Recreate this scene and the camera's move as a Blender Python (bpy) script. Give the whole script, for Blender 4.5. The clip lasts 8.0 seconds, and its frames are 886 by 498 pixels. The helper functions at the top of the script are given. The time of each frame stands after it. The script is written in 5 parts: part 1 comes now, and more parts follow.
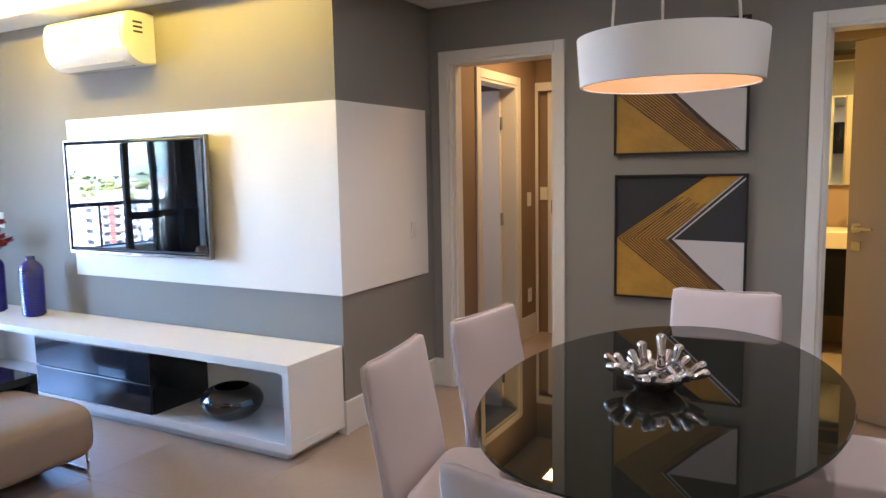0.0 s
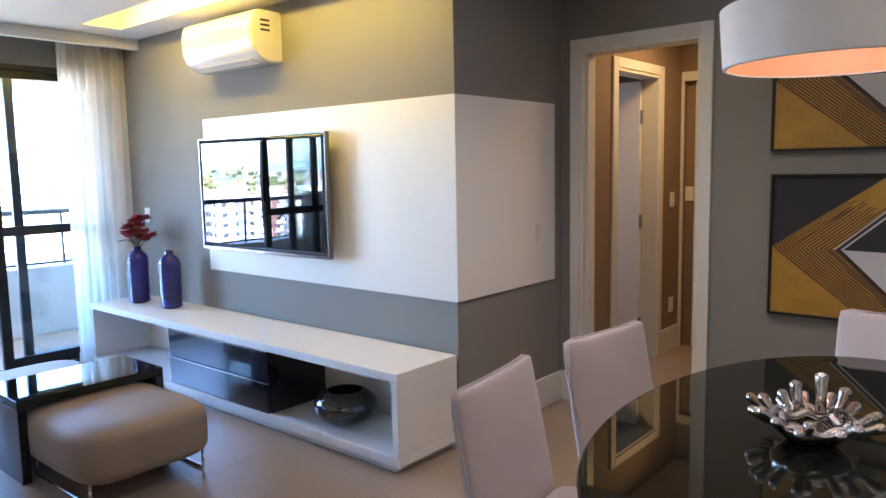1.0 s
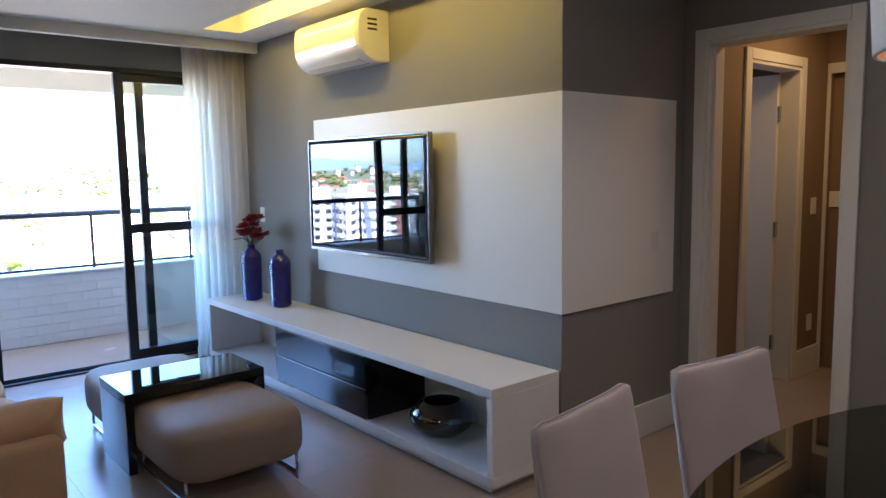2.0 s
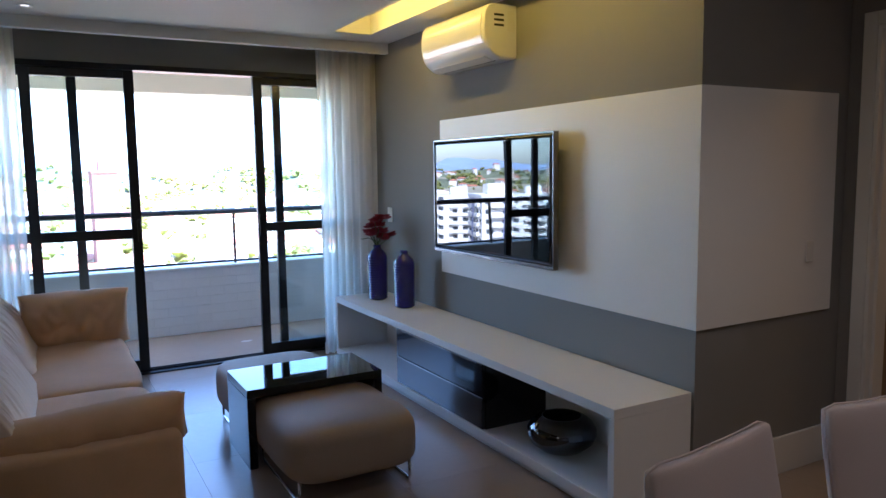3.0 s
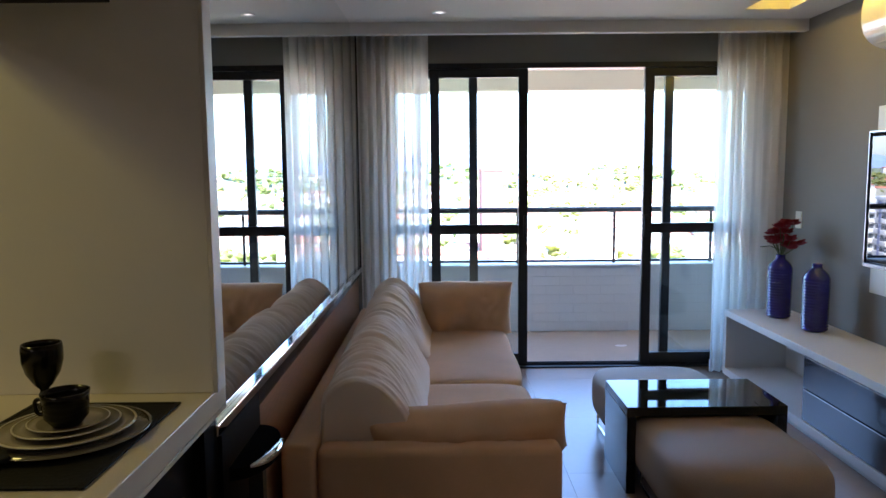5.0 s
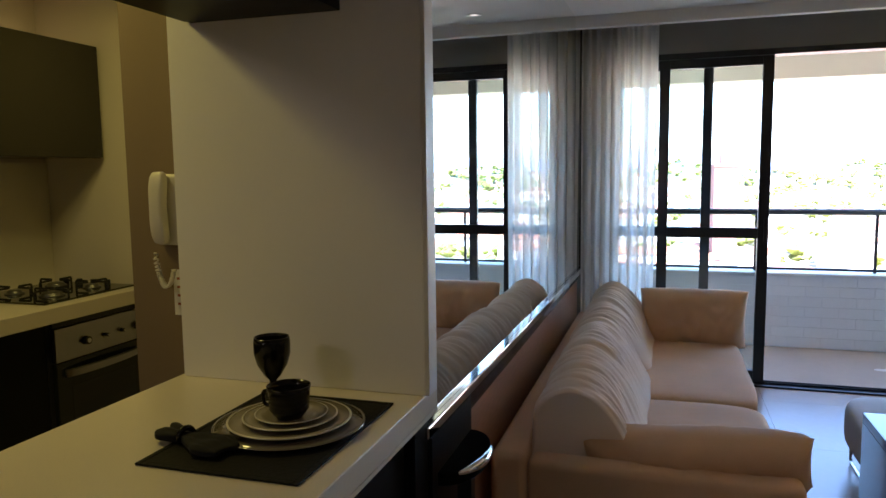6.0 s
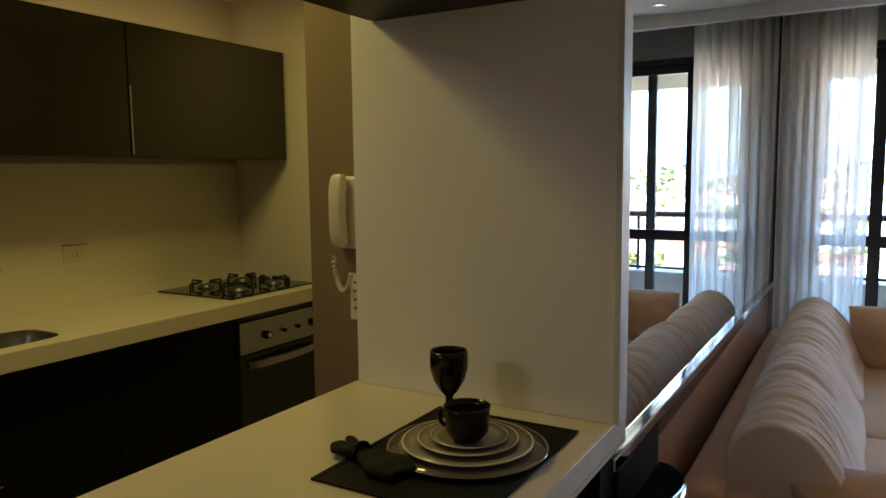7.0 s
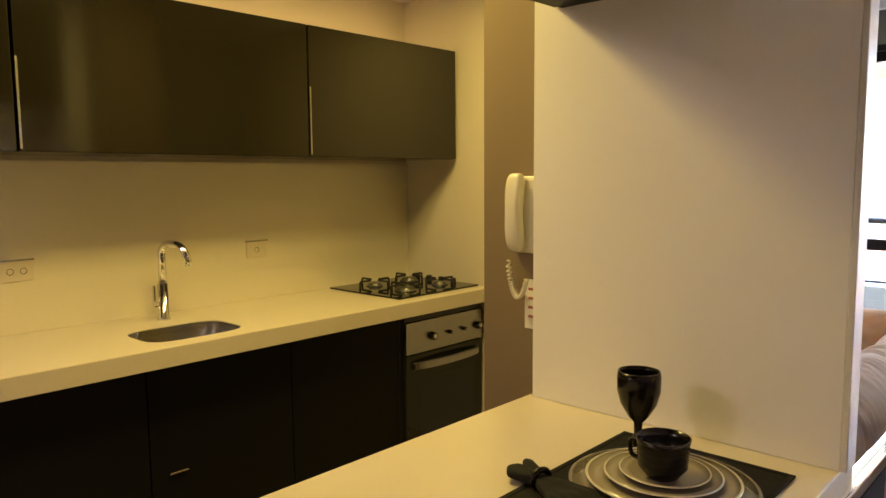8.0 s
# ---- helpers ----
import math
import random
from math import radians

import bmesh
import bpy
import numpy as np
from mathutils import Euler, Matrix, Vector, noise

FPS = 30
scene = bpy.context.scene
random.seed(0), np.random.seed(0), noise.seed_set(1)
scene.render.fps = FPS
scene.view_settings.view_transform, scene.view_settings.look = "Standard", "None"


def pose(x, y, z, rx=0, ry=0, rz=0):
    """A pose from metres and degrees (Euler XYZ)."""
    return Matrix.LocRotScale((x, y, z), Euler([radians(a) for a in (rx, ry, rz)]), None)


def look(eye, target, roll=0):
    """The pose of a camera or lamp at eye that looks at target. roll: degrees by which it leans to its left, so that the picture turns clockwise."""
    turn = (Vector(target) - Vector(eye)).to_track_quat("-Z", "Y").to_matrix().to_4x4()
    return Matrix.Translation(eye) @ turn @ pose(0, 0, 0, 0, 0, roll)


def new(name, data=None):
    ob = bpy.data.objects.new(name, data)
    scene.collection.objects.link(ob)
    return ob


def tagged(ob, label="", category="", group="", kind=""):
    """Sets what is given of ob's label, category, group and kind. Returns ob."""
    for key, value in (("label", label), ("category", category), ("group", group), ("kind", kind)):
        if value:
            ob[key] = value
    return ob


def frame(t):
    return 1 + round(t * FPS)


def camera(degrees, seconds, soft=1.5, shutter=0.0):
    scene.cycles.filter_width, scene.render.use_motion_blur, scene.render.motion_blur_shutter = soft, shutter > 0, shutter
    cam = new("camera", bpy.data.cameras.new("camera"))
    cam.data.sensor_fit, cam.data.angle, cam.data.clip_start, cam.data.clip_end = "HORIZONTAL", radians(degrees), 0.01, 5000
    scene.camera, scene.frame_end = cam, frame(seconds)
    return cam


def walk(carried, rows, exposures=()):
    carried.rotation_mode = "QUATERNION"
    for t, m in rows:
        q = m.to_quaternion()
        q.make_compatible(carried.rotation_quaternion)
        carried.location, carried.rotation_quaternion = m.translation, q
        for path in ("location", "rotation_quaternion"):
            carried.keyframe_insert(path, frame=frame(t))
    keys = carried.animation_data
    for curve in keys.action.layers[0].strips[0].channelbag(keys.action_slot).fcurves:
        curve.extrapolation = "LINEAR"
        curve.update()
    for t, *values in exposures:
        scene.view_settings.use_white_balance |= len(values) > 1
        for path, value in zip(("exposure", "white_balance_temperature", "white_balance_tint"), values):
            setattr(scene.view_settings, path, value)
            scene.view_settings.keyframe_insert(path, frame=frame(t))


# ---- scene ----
cam = camera(63.4, 8.0)
PATH = [
    (0, (-2.338, 4.986, 1.437), (-3.289, 6.731, 1.213), -1.1),
    (0.5, (-2.364, 5.150, 1.442), (-3.488, 6.788, 1.215), -1.1),
    (1, (-2.388, 5.282, 1.444), (-3.667, 6.802, 1.218), -1.1),
    (1.5, (-2.416, 5.381, 1.449), (-3.821, 6.786, 1.225), -1.0),
    (3, (-2.527, 5.648, 1.464), (-4.263, 6.617, 1.246), -0.8),
    (3.5, (-2.590, 5.649, 1.466), (-4.422, 6.420, 1.248), -0.8),
    (4, (-2.680, 5.639, 1.463), (-4.598, 6.165, 1.247), -0.6),
    (4.5, (-2.776, 5.634, 1.455), (-4.745, 5.912, 1.242), -0.5),
    (4.7, (-2.814, 5.636, 1.456), (-4.795, 5.813, 1.244), -0.5),
    (6, (-2.964, 5.630, 1.472), (-4.861, 5.036, 1.258), -0.7),
    (6.5, (-3.029, 5.580, 1.476), (-4.844, 4.769, 1.264), -0.7),
    (7, (-3.077, 5.520, 1.479), (-4.795, 4.518, 1.271), -0.6),
    (7.5, (-3.114, 5.463, 1.482), (-4.710, 4.277, 1.273), -0.6),
    (8, (-3.152, 5.403, 1.476), (-4.609, 4.048, 1.274), -0.4),
]
EXPOSURES = [(0, 5.5, 4980, 16), (1.5, 4.77, 4900, 15.5), (3, 3.57, 4950, 16), (4.5, 3.68, 5150, 17), (6, 3.76, 5350, 16), (7, 3.9, 5400, 15), (7.4, 4.5, 5650, 20), (8, 5.35, 5900, 25)]
walk(cam, [(t, look(eye, target, roll)) for t, eye, target, roll in PATH], EXPOSURES)

# ---- sky, sun and lamps ----
SUN_ELEVATION, SUN_AZIMUTH = radians(50), radians(30)   # azimuth counted from +x towards +y
world = bpy.data.worlds.new("sky")
scene.world = world
world.use_nodes = True
sky = world.node_tree.nodes.new("ShaderNodeTexSky")
sky.sky_type = "NISHITA"
sky.sun_disc = False
sky.sun_elevation = SUN_ELEVATION
sky.sun_rotation = radians(90) - SUN_AZIMUTH
sky.air_density, sky.dust_density = 1.0, 1.5
back = world.node_tree.nodes["Background"]
back.inputs["Strength"].default_value = 0.15
world.node_tree.links.new(sky.outputs[0], back.inputs["Color"])

sun = new("sun", bpy.data.lights.new("sun", "SUN"))
sun.data.energy, sun.data.angle, sun.data.color = 5.0, radians(0.53), (1.0, 0.95, 0.88)
sun.matrix_world = look((0, 0, 60), (-math.cos(SUN_ELEVATION) * math.cos(SUN_AZIMUTH),
                                     -math.cos(SUN_ELEVATION) * math.sin(SUN_AZIMUTH), 60 - math.sin(SUN_ELEVATION)))


def area_lamp(name, eye, target, w, h, watts, color):
    lamp = new(name, bpy.data.lights.new(name, "AREA"))
    lamp.data.shape, lamp.data.size, lamp.data.size_y = "RECTANGLE", w, h
    lamp.data.energy, lamp.data.color = watts, color
    lamp.matrix_world = look(eye, target)
    return lamp


WARM, AMBER = (1.0, 0.72, 0.40), (1.0, 0.61, 0.06)
area_lamp("kitchen_ceiling_light", (-4.25, 3.70, 2.425), (-4.25, 3.70, 0), 0.55, 0.25, 0.64, (1.0, 0.75, 0.15))
# unseen second lamp, added to brighten the backsplash beside the hob
area_lamp("kitchen_fill_light", (-5.40, 3.42, 2.425), (-5.40, 3.42, 0), 0.18, 0.18, 0.33, (1.0, 0.75, 0.15))
area_lamp("hall_ceiling_light", (-4.05, 9.95, 2.42), (-4.05, 9.95, 0), 0.3, 0.3, 0.44, (1.0, 0.54, 0.16))
area_lamp("bath_ceiling_light", (-2.0, 10.35, 2.42), (-2.0, 10.35, 0), 0.4, 0.3, 1.6, (1.0, 0.58, 0.12))
area_lamp("cove_light", (-5.95, 7.53, 2.515), (-5.95, 7.90, 2.42), 2.6, 0.03, 0.74, AMBER)
bulb = new("pendant_bulb", bpy.data.lights.new("pendant_bulb", "POINT"))
bulb.data.energy, bulb.data.color, bulb.data.shadow_soft_size = 0.05, (1.0, 0.72, 0.46), 0.035
bulb.location = (-2.783, 7.250, 1.754)
area_lamp("side_room_window_light", (-5.95, 9.75, 1.5), (-4.6, 9.9, 1.2), 0.5, 1.0, 0.16, (1.0, 0.92, 0.85))

# warm recessed spots over the dining end of the room
DINING_SPOTS = [(-3.65, 8.10), (-2.0, 8.20), (-2.0, 6.5), (-3.55, 7.5)]
for sx, sy in DINING_SPOTS:
    area_lamp("downlight_glow", (sx, sy, 2.43), (sx, sy, 0), 0.05, 0.05, 0.075, (1.0, 0.79, 0.58))
    downlight = new("downlight", bpy.data.lights.new("downlight", "SPOT"))
    downlight.data.energy, downlight.data.color = 0.62, (1.0, 0.79, 0.58)
    downlight.data.spot_size, downlight.data.spot_blend, downlight.data.shadow_soft_size = radians(116), 0.7, 0.03
    downlight.location = (sx, sy, 2.43)

# recessed spot over the entry, seen as a small glint in the partition panel
ENTRY_SPOT = (-1.55, 3.40)
area_lamp("entry_downlight", (*ENTRY_SPOT, 2.432), (*ENTRY_SPOT, 0), 0.48, 0.48, 0.76, (1.0, 0.78, 0.55))

# ---- materials ----


def material(name, color, rough=0.5, metal=0.0, grain=0.0, scale=30.0, stain=0.0, stain_scale=1.5, bump=0.0,
             coat=0.0, spec=0.5, sheen=0.0, stretch=(1, 1, 1), random_shade=0.0, rough_var=0.0):
    """A Principled material with grain and stains of its own at two sizes, in metres of the object."""
    m = bpy.data.materials.new(name)
    m.use_nodes = True
    nodes, links = m.node_tree.nodes, m.node_tree.links
    b = nodes["Principled BSDF"]
    b.inputs["Roughness"].default_value, b.inputs["Metallic"].default_value = rough, metal
    b.inputs["Specular IOR Level"].default_value = spec
    b.inputs["Coat Weight"].default_value = coat
    b.inputs["Coat Roughness"].default_value = 0.04
    b.inputs["Sheen Weight"].default_value = sheen
    coord, place = nodes.new("ShaderNodeTexCoord"), nodes.new("ShaderNodeMapping")
    place.inputs["Scale"].default_value = stretch
    links.new(coord.outputs["Object"], place.inputs["Vector"])

    def cloud(size, detail):
        n = nodes.new("ShaderNodeTexNoise")
        n.inputs["Scale"].default_value, n.inputs["Detail"].default_value = size, detail
        links.new(place.outputs[0], n.inputs["Vector"])
        return n.outputs[0]

    def maths(op, a, c):
        n = nodes.new("ShaderNodeMath")
        n.operation = op
        for i, v in enumerate((a, c)):
            if isinstance(v, (int, float)):
                n.inputs[i].default_value = v
            else:
                links.new(v, n.inputs[i])
        return n.outputs[0]

    fine, broad = cloud(scale, 4), cloud(stain_scale, 3)
    shade = maths("ADD", 1.0, maths("ADD", maths("MULTIPLY", maths("SUBTRACT", fine, 0.5), 2 * grain),
                                    maths("MULTIPLY", maths("SUBTRACT", broad, 0.5), 2 * stain)))
    if random_shade:
        info = nodes.new("ShaderNodeObjectInfo")
        shade = maths("ADD", shade, maths("MULTIPLY", maths("SUBTRACT", info.outputs["Random"], 0.5), 2 * random_shade))
    mix = nodes.new("ShaderNodeVectorMath")
    mix.operation = "SCALE"
    mix.inputs[0].default_value = color
    links.new(shade, mix.inputs["Scale"])
    links.new(mix.outputs[0], b.inputs["Base Color"])
    if rough_var:
        links.new(maths("ADD", rough, maths("MULTIPLY", maths("SUBTRACT", broad, 0.5), 2 * rough_var)), b.inputs["Roughness"])
    if bump:
        n = nodes.new("ShaderNodeBump")
        n.inputs["Strength"].default_value, n.inputs["Distance"].default_value = 1.0, bump
        links.new(fine, n.inputs["Height"])
        links.new(n.outputs[0], b.inputs["Normal"])
    return m


def glowing(name, color, strength):
    m = bpy.data.materials.new(name)
    m.use_nodes = True
    b = m.node_tree.nodes["Principled BSDF"]
    b.inputs["Base Color"].default_value = (*color, 1)
    b.inputs["Emission Color"].default_value = (*color, 1)
    b.inputs["Emission Strength"].default_value = strength
    return m


def sheer_cloth():
    m = bpy.data.materials.new("sheer_voile")
    m.use_nodes = True
    nodes, links = m.node_tree.nodes, m.node_tree.links
    nodes.remove(nodes["Principled BSDF"])
    diffuse, through_cloth, clear = (nodes.new("ShaderNodeBsdf" + k) for k in ("Diffuse", "Translucent", "Transparent"))
    diffuse.inputs[0].default_value = (0.90, 0.86, 0.80, 1)
    through_cloth.inputs[0].default_value = (0.98, 0.94, 0.88, 1)
    a, c = nodes.new("ShaderNodeMixShader"), nodes.new("ShaderNodeMixShader")
    a.inputs[0].default_value = 0.66
    links.new(diffuse.outputs[0], a.inputs[1])
    links.new(through_cloth.outputs[0], a.inputs[2])
    coord, weave = nodes.new("ShaderNodeTexCoord"), nodes.new("ShaderNodeTexNoise")
    weave.inputs["Scale"].default_value, weave.inputs["Detail"].default_value = 1.0, 2.0
    drape = nodes.new("ShaderNodeMapping")
    drape.inputs["Scale"].default_value = (3.0, 30.0, 0.7)
    links.new(coord.outputs["Object"], drape.inputs["Vector"])
    links.new(drape.outputs[0], weave.inputs["Vector"])
    reach = nodes.new("ShaderNodeMapRange")
    reach.inputs["From Min"].default_value, reach.inputs["From Max"].default_value = 0.42, 0.75
    reach.inputs["To Min"].default_value, reach.inputs["To Max"].default_value = 0.03, 0.34
    links.new(weave.outputs[0], reach.inputs["Value"])
    links.new(reach.outputs[0], c.inputs[0])
    links.new(a.outputs[0], c.inputs[1])
    links.new(clear.outputs[0], c.inputs[2])
    links.new(c.outputs[0], nodes["Material Output"].inputs["Surface"])
    return m


def clear_glass(name, tint):
    m = bpy.data.materials.new(name)
    m.use_nodes = True
    nodes, links = m.node_tree.nodes, m.node_tree.links
    nodes.remove(nodes["Principled BSDF"])
    clear, gloss, mix, edge = (nodes.new("ShaderNode" + k) for k in ("BsdfTransparent", "BsdfGlossy", "MixShader", "Fresnel"))
    clear.inputs[0].default_value = (*tint, 1)
    gloss.inputs["Roughness"].default_value = 0.0
    edge.inputs["IOR"].default_value = 1.45
    links.new(edge.outputs[0], mix.inputs[0])
    links.new(clear.outputs[0], mix.inputs[1])
    links.new(gloss.outputs[0], mix.inputs[2])
    links.new(mix.outputs[0], nodes["Material Output"].inputs["Surface"])
    return m


GREY_PAINT = material("grey_wall_paint", (0.250, 0.238, 0.216), 0.75, grain=0.03, scale=220, stain=0.04, bump=0.0004)
BROWN_PAINT = material("brown_wall_paint", (0.20, 0.145, 0.085), 0.75, grain=0.03, scale=220, stain=0.05, bump=0.0004)
SOFFIT_CREAM = material("cream_soffit_paint", (0.86, 0.78, 0.66), 0.8, grain=0.02, scale=150, stain=0.03)
DOOR_BEIGE = material("beige_door_paint", (0.40, 0.335, 0.25), 0.5, grain=0.03, scale=80, stain=0.05, bump=0.0002)
SEAT_BLACK = material("black_seat_felt", (0.008, 0.008, 0.008), 1.0, grain=0.3, scale=200, spec=0.0)
CREAM_PAINT = material("cream_wall_paint", (0.62, 0.56, 0.44), 0.7, grain=0.03, scale=200, stain=0.04, bump=0.0003)
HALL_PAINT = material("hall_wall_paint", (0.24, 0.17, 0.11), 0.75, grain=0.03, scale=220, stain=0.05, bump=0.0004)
CEILING_PAINT = material("ceiling_paint", (0.78, 0.76, 0.72), 0.8, grain=0.02, scale=150, stain=0.03, bump=0.0003)
WHITE_LACQUER = material("white_lacquer", (0.80, 0.78, 0.74), 0.38, grain=0.012, scale=60, stain=0.02, bump=0.00005, rough_var=0.05)
PANEL_WHITE = material("white_laminate_panel", (0.86, 0.835, 0.79), 0.34, grain=0.012, scale=90, stain=0.025, bump=0.0001)
TRIM_WHITE = material("trim_paint", (0.72, 0.70, 0.65), 0.45, grain=0.02, scale=80, stain=0.04, bump=0.0002)
TILE_FLOOR = material("porcelain_floor_tile", (0.33, 0.26, 0.20), 0.25, grain=0.05, scale=25, stain=0.06, stain_scale=2.0,
                      random_shade=0.02, rough_var=0.06)
GROUT = material("floor_grout", (0.27, 0.215, 0.17), 0.9, grain=0.1, scale=90)
BLACK_GLASS = material("black_glass", (0.015, 0.016, 0.012), 0.02, coat=0.0, stain=0.1, spec=0.4)
DARK_LACQUER = material("dark_gloss_lacquer", (0.012, 0.013, 0.018), 0.10, stain=0.1, coat=0.35, spec=0.5)
DARK_WOOD = material("dark_stained_cabinet_front", (0.0075, 0.0075, 0.008), 0.42, grain=0.15, scale=18, stretch=(1, 1, 12), stain=0.04, spec=0.12)
TAUPE_GLOSS = material("taupe_gloss_cabinet_front", (0.015, 0.0122, 0.0062), 0.11, grain=0.04, scale=60, stain=0.08, coat=0.15, spec=0.5)
SCREEN = material("television_screen", (0.004, 0.004, 0.005), 0.015, stain=0.05, spec=1.0)
BLACK_PLASTIC = material("black_plastic", (0.015, 0.015, 0.016), 0.35, grain=0.1, scale=200)
BLACK_METAL = material("black_painted_aluminium", (0.014, 0.014, 0.016), 0.38, grain=0.1, scale=120, stain=0.1)
AC_WHITE = material("glossy_white_casing", (0.82, 0.80, 0.75), 0.16, grain=0.012, scale=100, stain=0.02, coat=0.3)
TV_BEZEL = material("dark_silver_bezel", (0.26, 0.26, 0.275), 0.2, 1.0, stain=0.05)
WHITE_PLASTIC = material("white_plastic", (0.78, 0.76, 0.71), 0.35, grain=0.015, scale=100, stain=0.02)
DARK_SLOT = material("vent_slot_dark", (0.03, 0.03, 0.03), 0.7, grain=0.1)
CHROME = material("chrome", (0.75, 0.75, 0.76), 0.07, 1.0, stain=0.03, rough_var=0.03)
STEEL = material("brushed_steel", (0.55, 0.54, 0.52), 0.27, 1.0, grain=0.08, scale=40, stretch=(1, 1, 25), stain=0.04)
SILVER = material("polished_silver", (0.72, 0.69, 0.66), 0.09, 1.0, grain=0.05, scale=40, bump=0.0006, stain=0.05)
SMOKED = material("smoked_mirror_ceramic", (0.10, 0.098, 0.10), 0.07, 0.85, stain=0.15)
MIRROR = material("mirror_silvering", (0.80, 0.83, 0.82), 0.0, 1.0)
# one fabric, two colours: the cushions' paler tone holds the window light
SOFA_FABRIC = material("beige_sofa_linen", (0.68, 0.44, 0.25), 0.9, grain=0.10, scale=420, stain=0.10, stain_scale=7, bump=0.0006, sheen=0.25)
CUSHION_FABRIC = material("window_lit_beige_cushion", (0.84, 0.69, 0.55), 0.9, grain=0.09, scale=420, stain=0.05, stain_scale=4, bump=0.0006, sheen=0.25)
OTTOMAN_LEATHER = material("taupe_leather", (0.31, 0.235, 0.175), 0.62, grain=0.11, scale=190, stain=0.07, stain_scale=4, bump=0.0011)
CHAIR_FABRIC = material("pale_mauve_chair_linen", (0.56, 0.48, 0.455), 0.88, grain=0.09, scale=420, stain=0.04, stain_scale=4, bump=0.0005, sheen=0.2)
PIPING = material("chair_piping", (0.58, 0.50, 0.48), 0.85, grain=0.1, scale=300)
OVEN_STEEL = material("satin_oven_steel", (0.40, 0.40, 0.41), 0.28, 1.0, grain=0.08, scale=40, stretch=(25, 1, 1), stain=0.04)
BACKSPLASH = material("cream_stone_backsplash", (0.74, 0.68, 0.54), 0.25, grain=0.03, scale=200, stain=0.04, stain_scale=2)
QUARTZ = material("cream_quartz_worktop", (0.66, 0.59, 0.47), 0.28, grain=0.06, scale=260, stain=0.05, stain_scale=2.5)
COBALT = material("cobalt_glazed_ceramic", (0.018, 0.012, 0.20), 0.13, grain=0.08, scale=20, stain=0.2, stain_scale=9, coat=0.6)
RED_PETAL = material("red_petal", (0.27, 0.010, 0.02), 0.6, grain=0.25, scale=60, stain=0.3, stain_scale=15)
GREEN_STEM = material("green_stem", (0.09, 0.12, 0.04), 0.6, grain=0.2, scale=50)
SHADE_WHITE = material("white_lamp_shade", (0.90, 0.89, 0.87), 0.6, grain=0.02, scale=150, stain=0.02)
COPPER_INSIDE = material("shade_lining", (0.66, 0.37, 0.20), 0.5, grain=0.03, scale=100, stain=0.04)
ART_BLACK = material("art_charcoal", (0.026, 0.025, 0.031), 0.6, grain=0.12, scale=150, stain=0.1)
ART_GOLD = material("art_gold_leaf", (0.40, 0.225, 0.024), 0.5, grain=0.12, scale=40, stain=0.35, stain_scale=9)
ART_BROWN = material("art_bronze_line", (0.085, 0.040, 0.014), 0.6, grain=0.15, scale=90, stain=0.1)
ART_BRONZE = material("art_bronze_band", (0.15, 0.078, 0.03), 0.55, grain=0.15, scale=90, stain=0.15, stain_scale=9)
ART_WHITE = material("art_pale_grey", (0.56, 0.54, 0.55), 0.7, grain=0.03, scale=120, stain=0.04)
FRAME_BLACK = material("black_frame", (0.012, 0.011, 0.011), 0.45, grain=0.2, scale=60)
BALCONY_TILE = material("white_balcony_tile", (0.62, 0.61, 0.60), 0.45, grain=0.04, scale=60, random_shade=0.015, stain=0.03)
MORTAR = material("pale_mortar", (0.60, 0.59, 0.58), 0.9, grain=0.1, scale=80)
WOOD_PANEL = material("brown_wood_wainscot", (0.46, 0.26, 0.155), 0.35, grain=0.25, scale=14, stretch=(1, 8, 8), stain=0.12)
BLACK_CERAMIC = material("black_ceramic", (0.006, 0.005, 0.005), 0.18, stain=0.1, spec=0.35)
PLATE_GREY = material("warm_grey_stoneware", (0.30, 0.26, 0.19), 0.25, grain=0.06, scale=90, stain=0.08, stain_scale=12, coat=0.3)
PLATE_RIM = material("pale_plate_rim", (0.62, 0.58, 0.48), 0.3, grain=0.03)
PLACEMAT = material("black_woven_placemat", (0.0055, 0.005, 0.0045), 0.7, grain=0.5, scale=130, bump=0.0012, spec=0.2)
BURNER_STEEL = material("dull_burner_steel", (0.16, 0.155, 0.15), 0.38, 0.8, grain=0.1, scale=90, stain=0.1)
SINK_STEEL = material("satin_sink_steel", (0.40, 0.385, 0.35), 0.25, 1.0, grain=0.06, scale=40, stain=0.06)
BURNER = material("cast_iron", (0.012, 0.012, 0.012), 0.5, grain=0.2, scale=150, bump=0.0005)
PHONE_CREAM = material("cream_phone_plastic", (0.66, 0.62, 0.52), 0.38, grain=0.02, scale=90, stain=0.03)
PAPER = material("paper", (0.75, 0.72, 0.64), 0.8, grain=0.03, scale=60)
RED_INK = material("red_print", (0.35, 0.10, 0.06), 0.8, grain=0.1)
DOOR_WHITE = material("white_door_paint", (0.74, 0.70, 0.62), 0.4, grain=0.02, scale=60, stain=0.03)
VOILE = sheer_cloth()
PANE = clear_glass("window_pane_glass", (0.93, 0.97, 0.97))
CHARGER_GLASS = material("smoky_charger_glass", (0.17, 0.15, 0.115), 0.08, stain=0.15, stain_scale=14, coat=0.4)

# ---- mesh tools ----


def part(name, bm, mat, parent=None, label="", smooth=False):
    """Links a bmesh as one mesh object under its thing."""
    data = bpy.data.meshes.new(name)
    if smooth:
        for f in bm.faces:
            f.smooth = True
    bm.to_mesh(data)
    bm.free()
    data.materials.append(mat)
    ob = new(name, data)
    if parent:
        ob.parent = parent
    if label:
        ob["label"] = label
    return ob


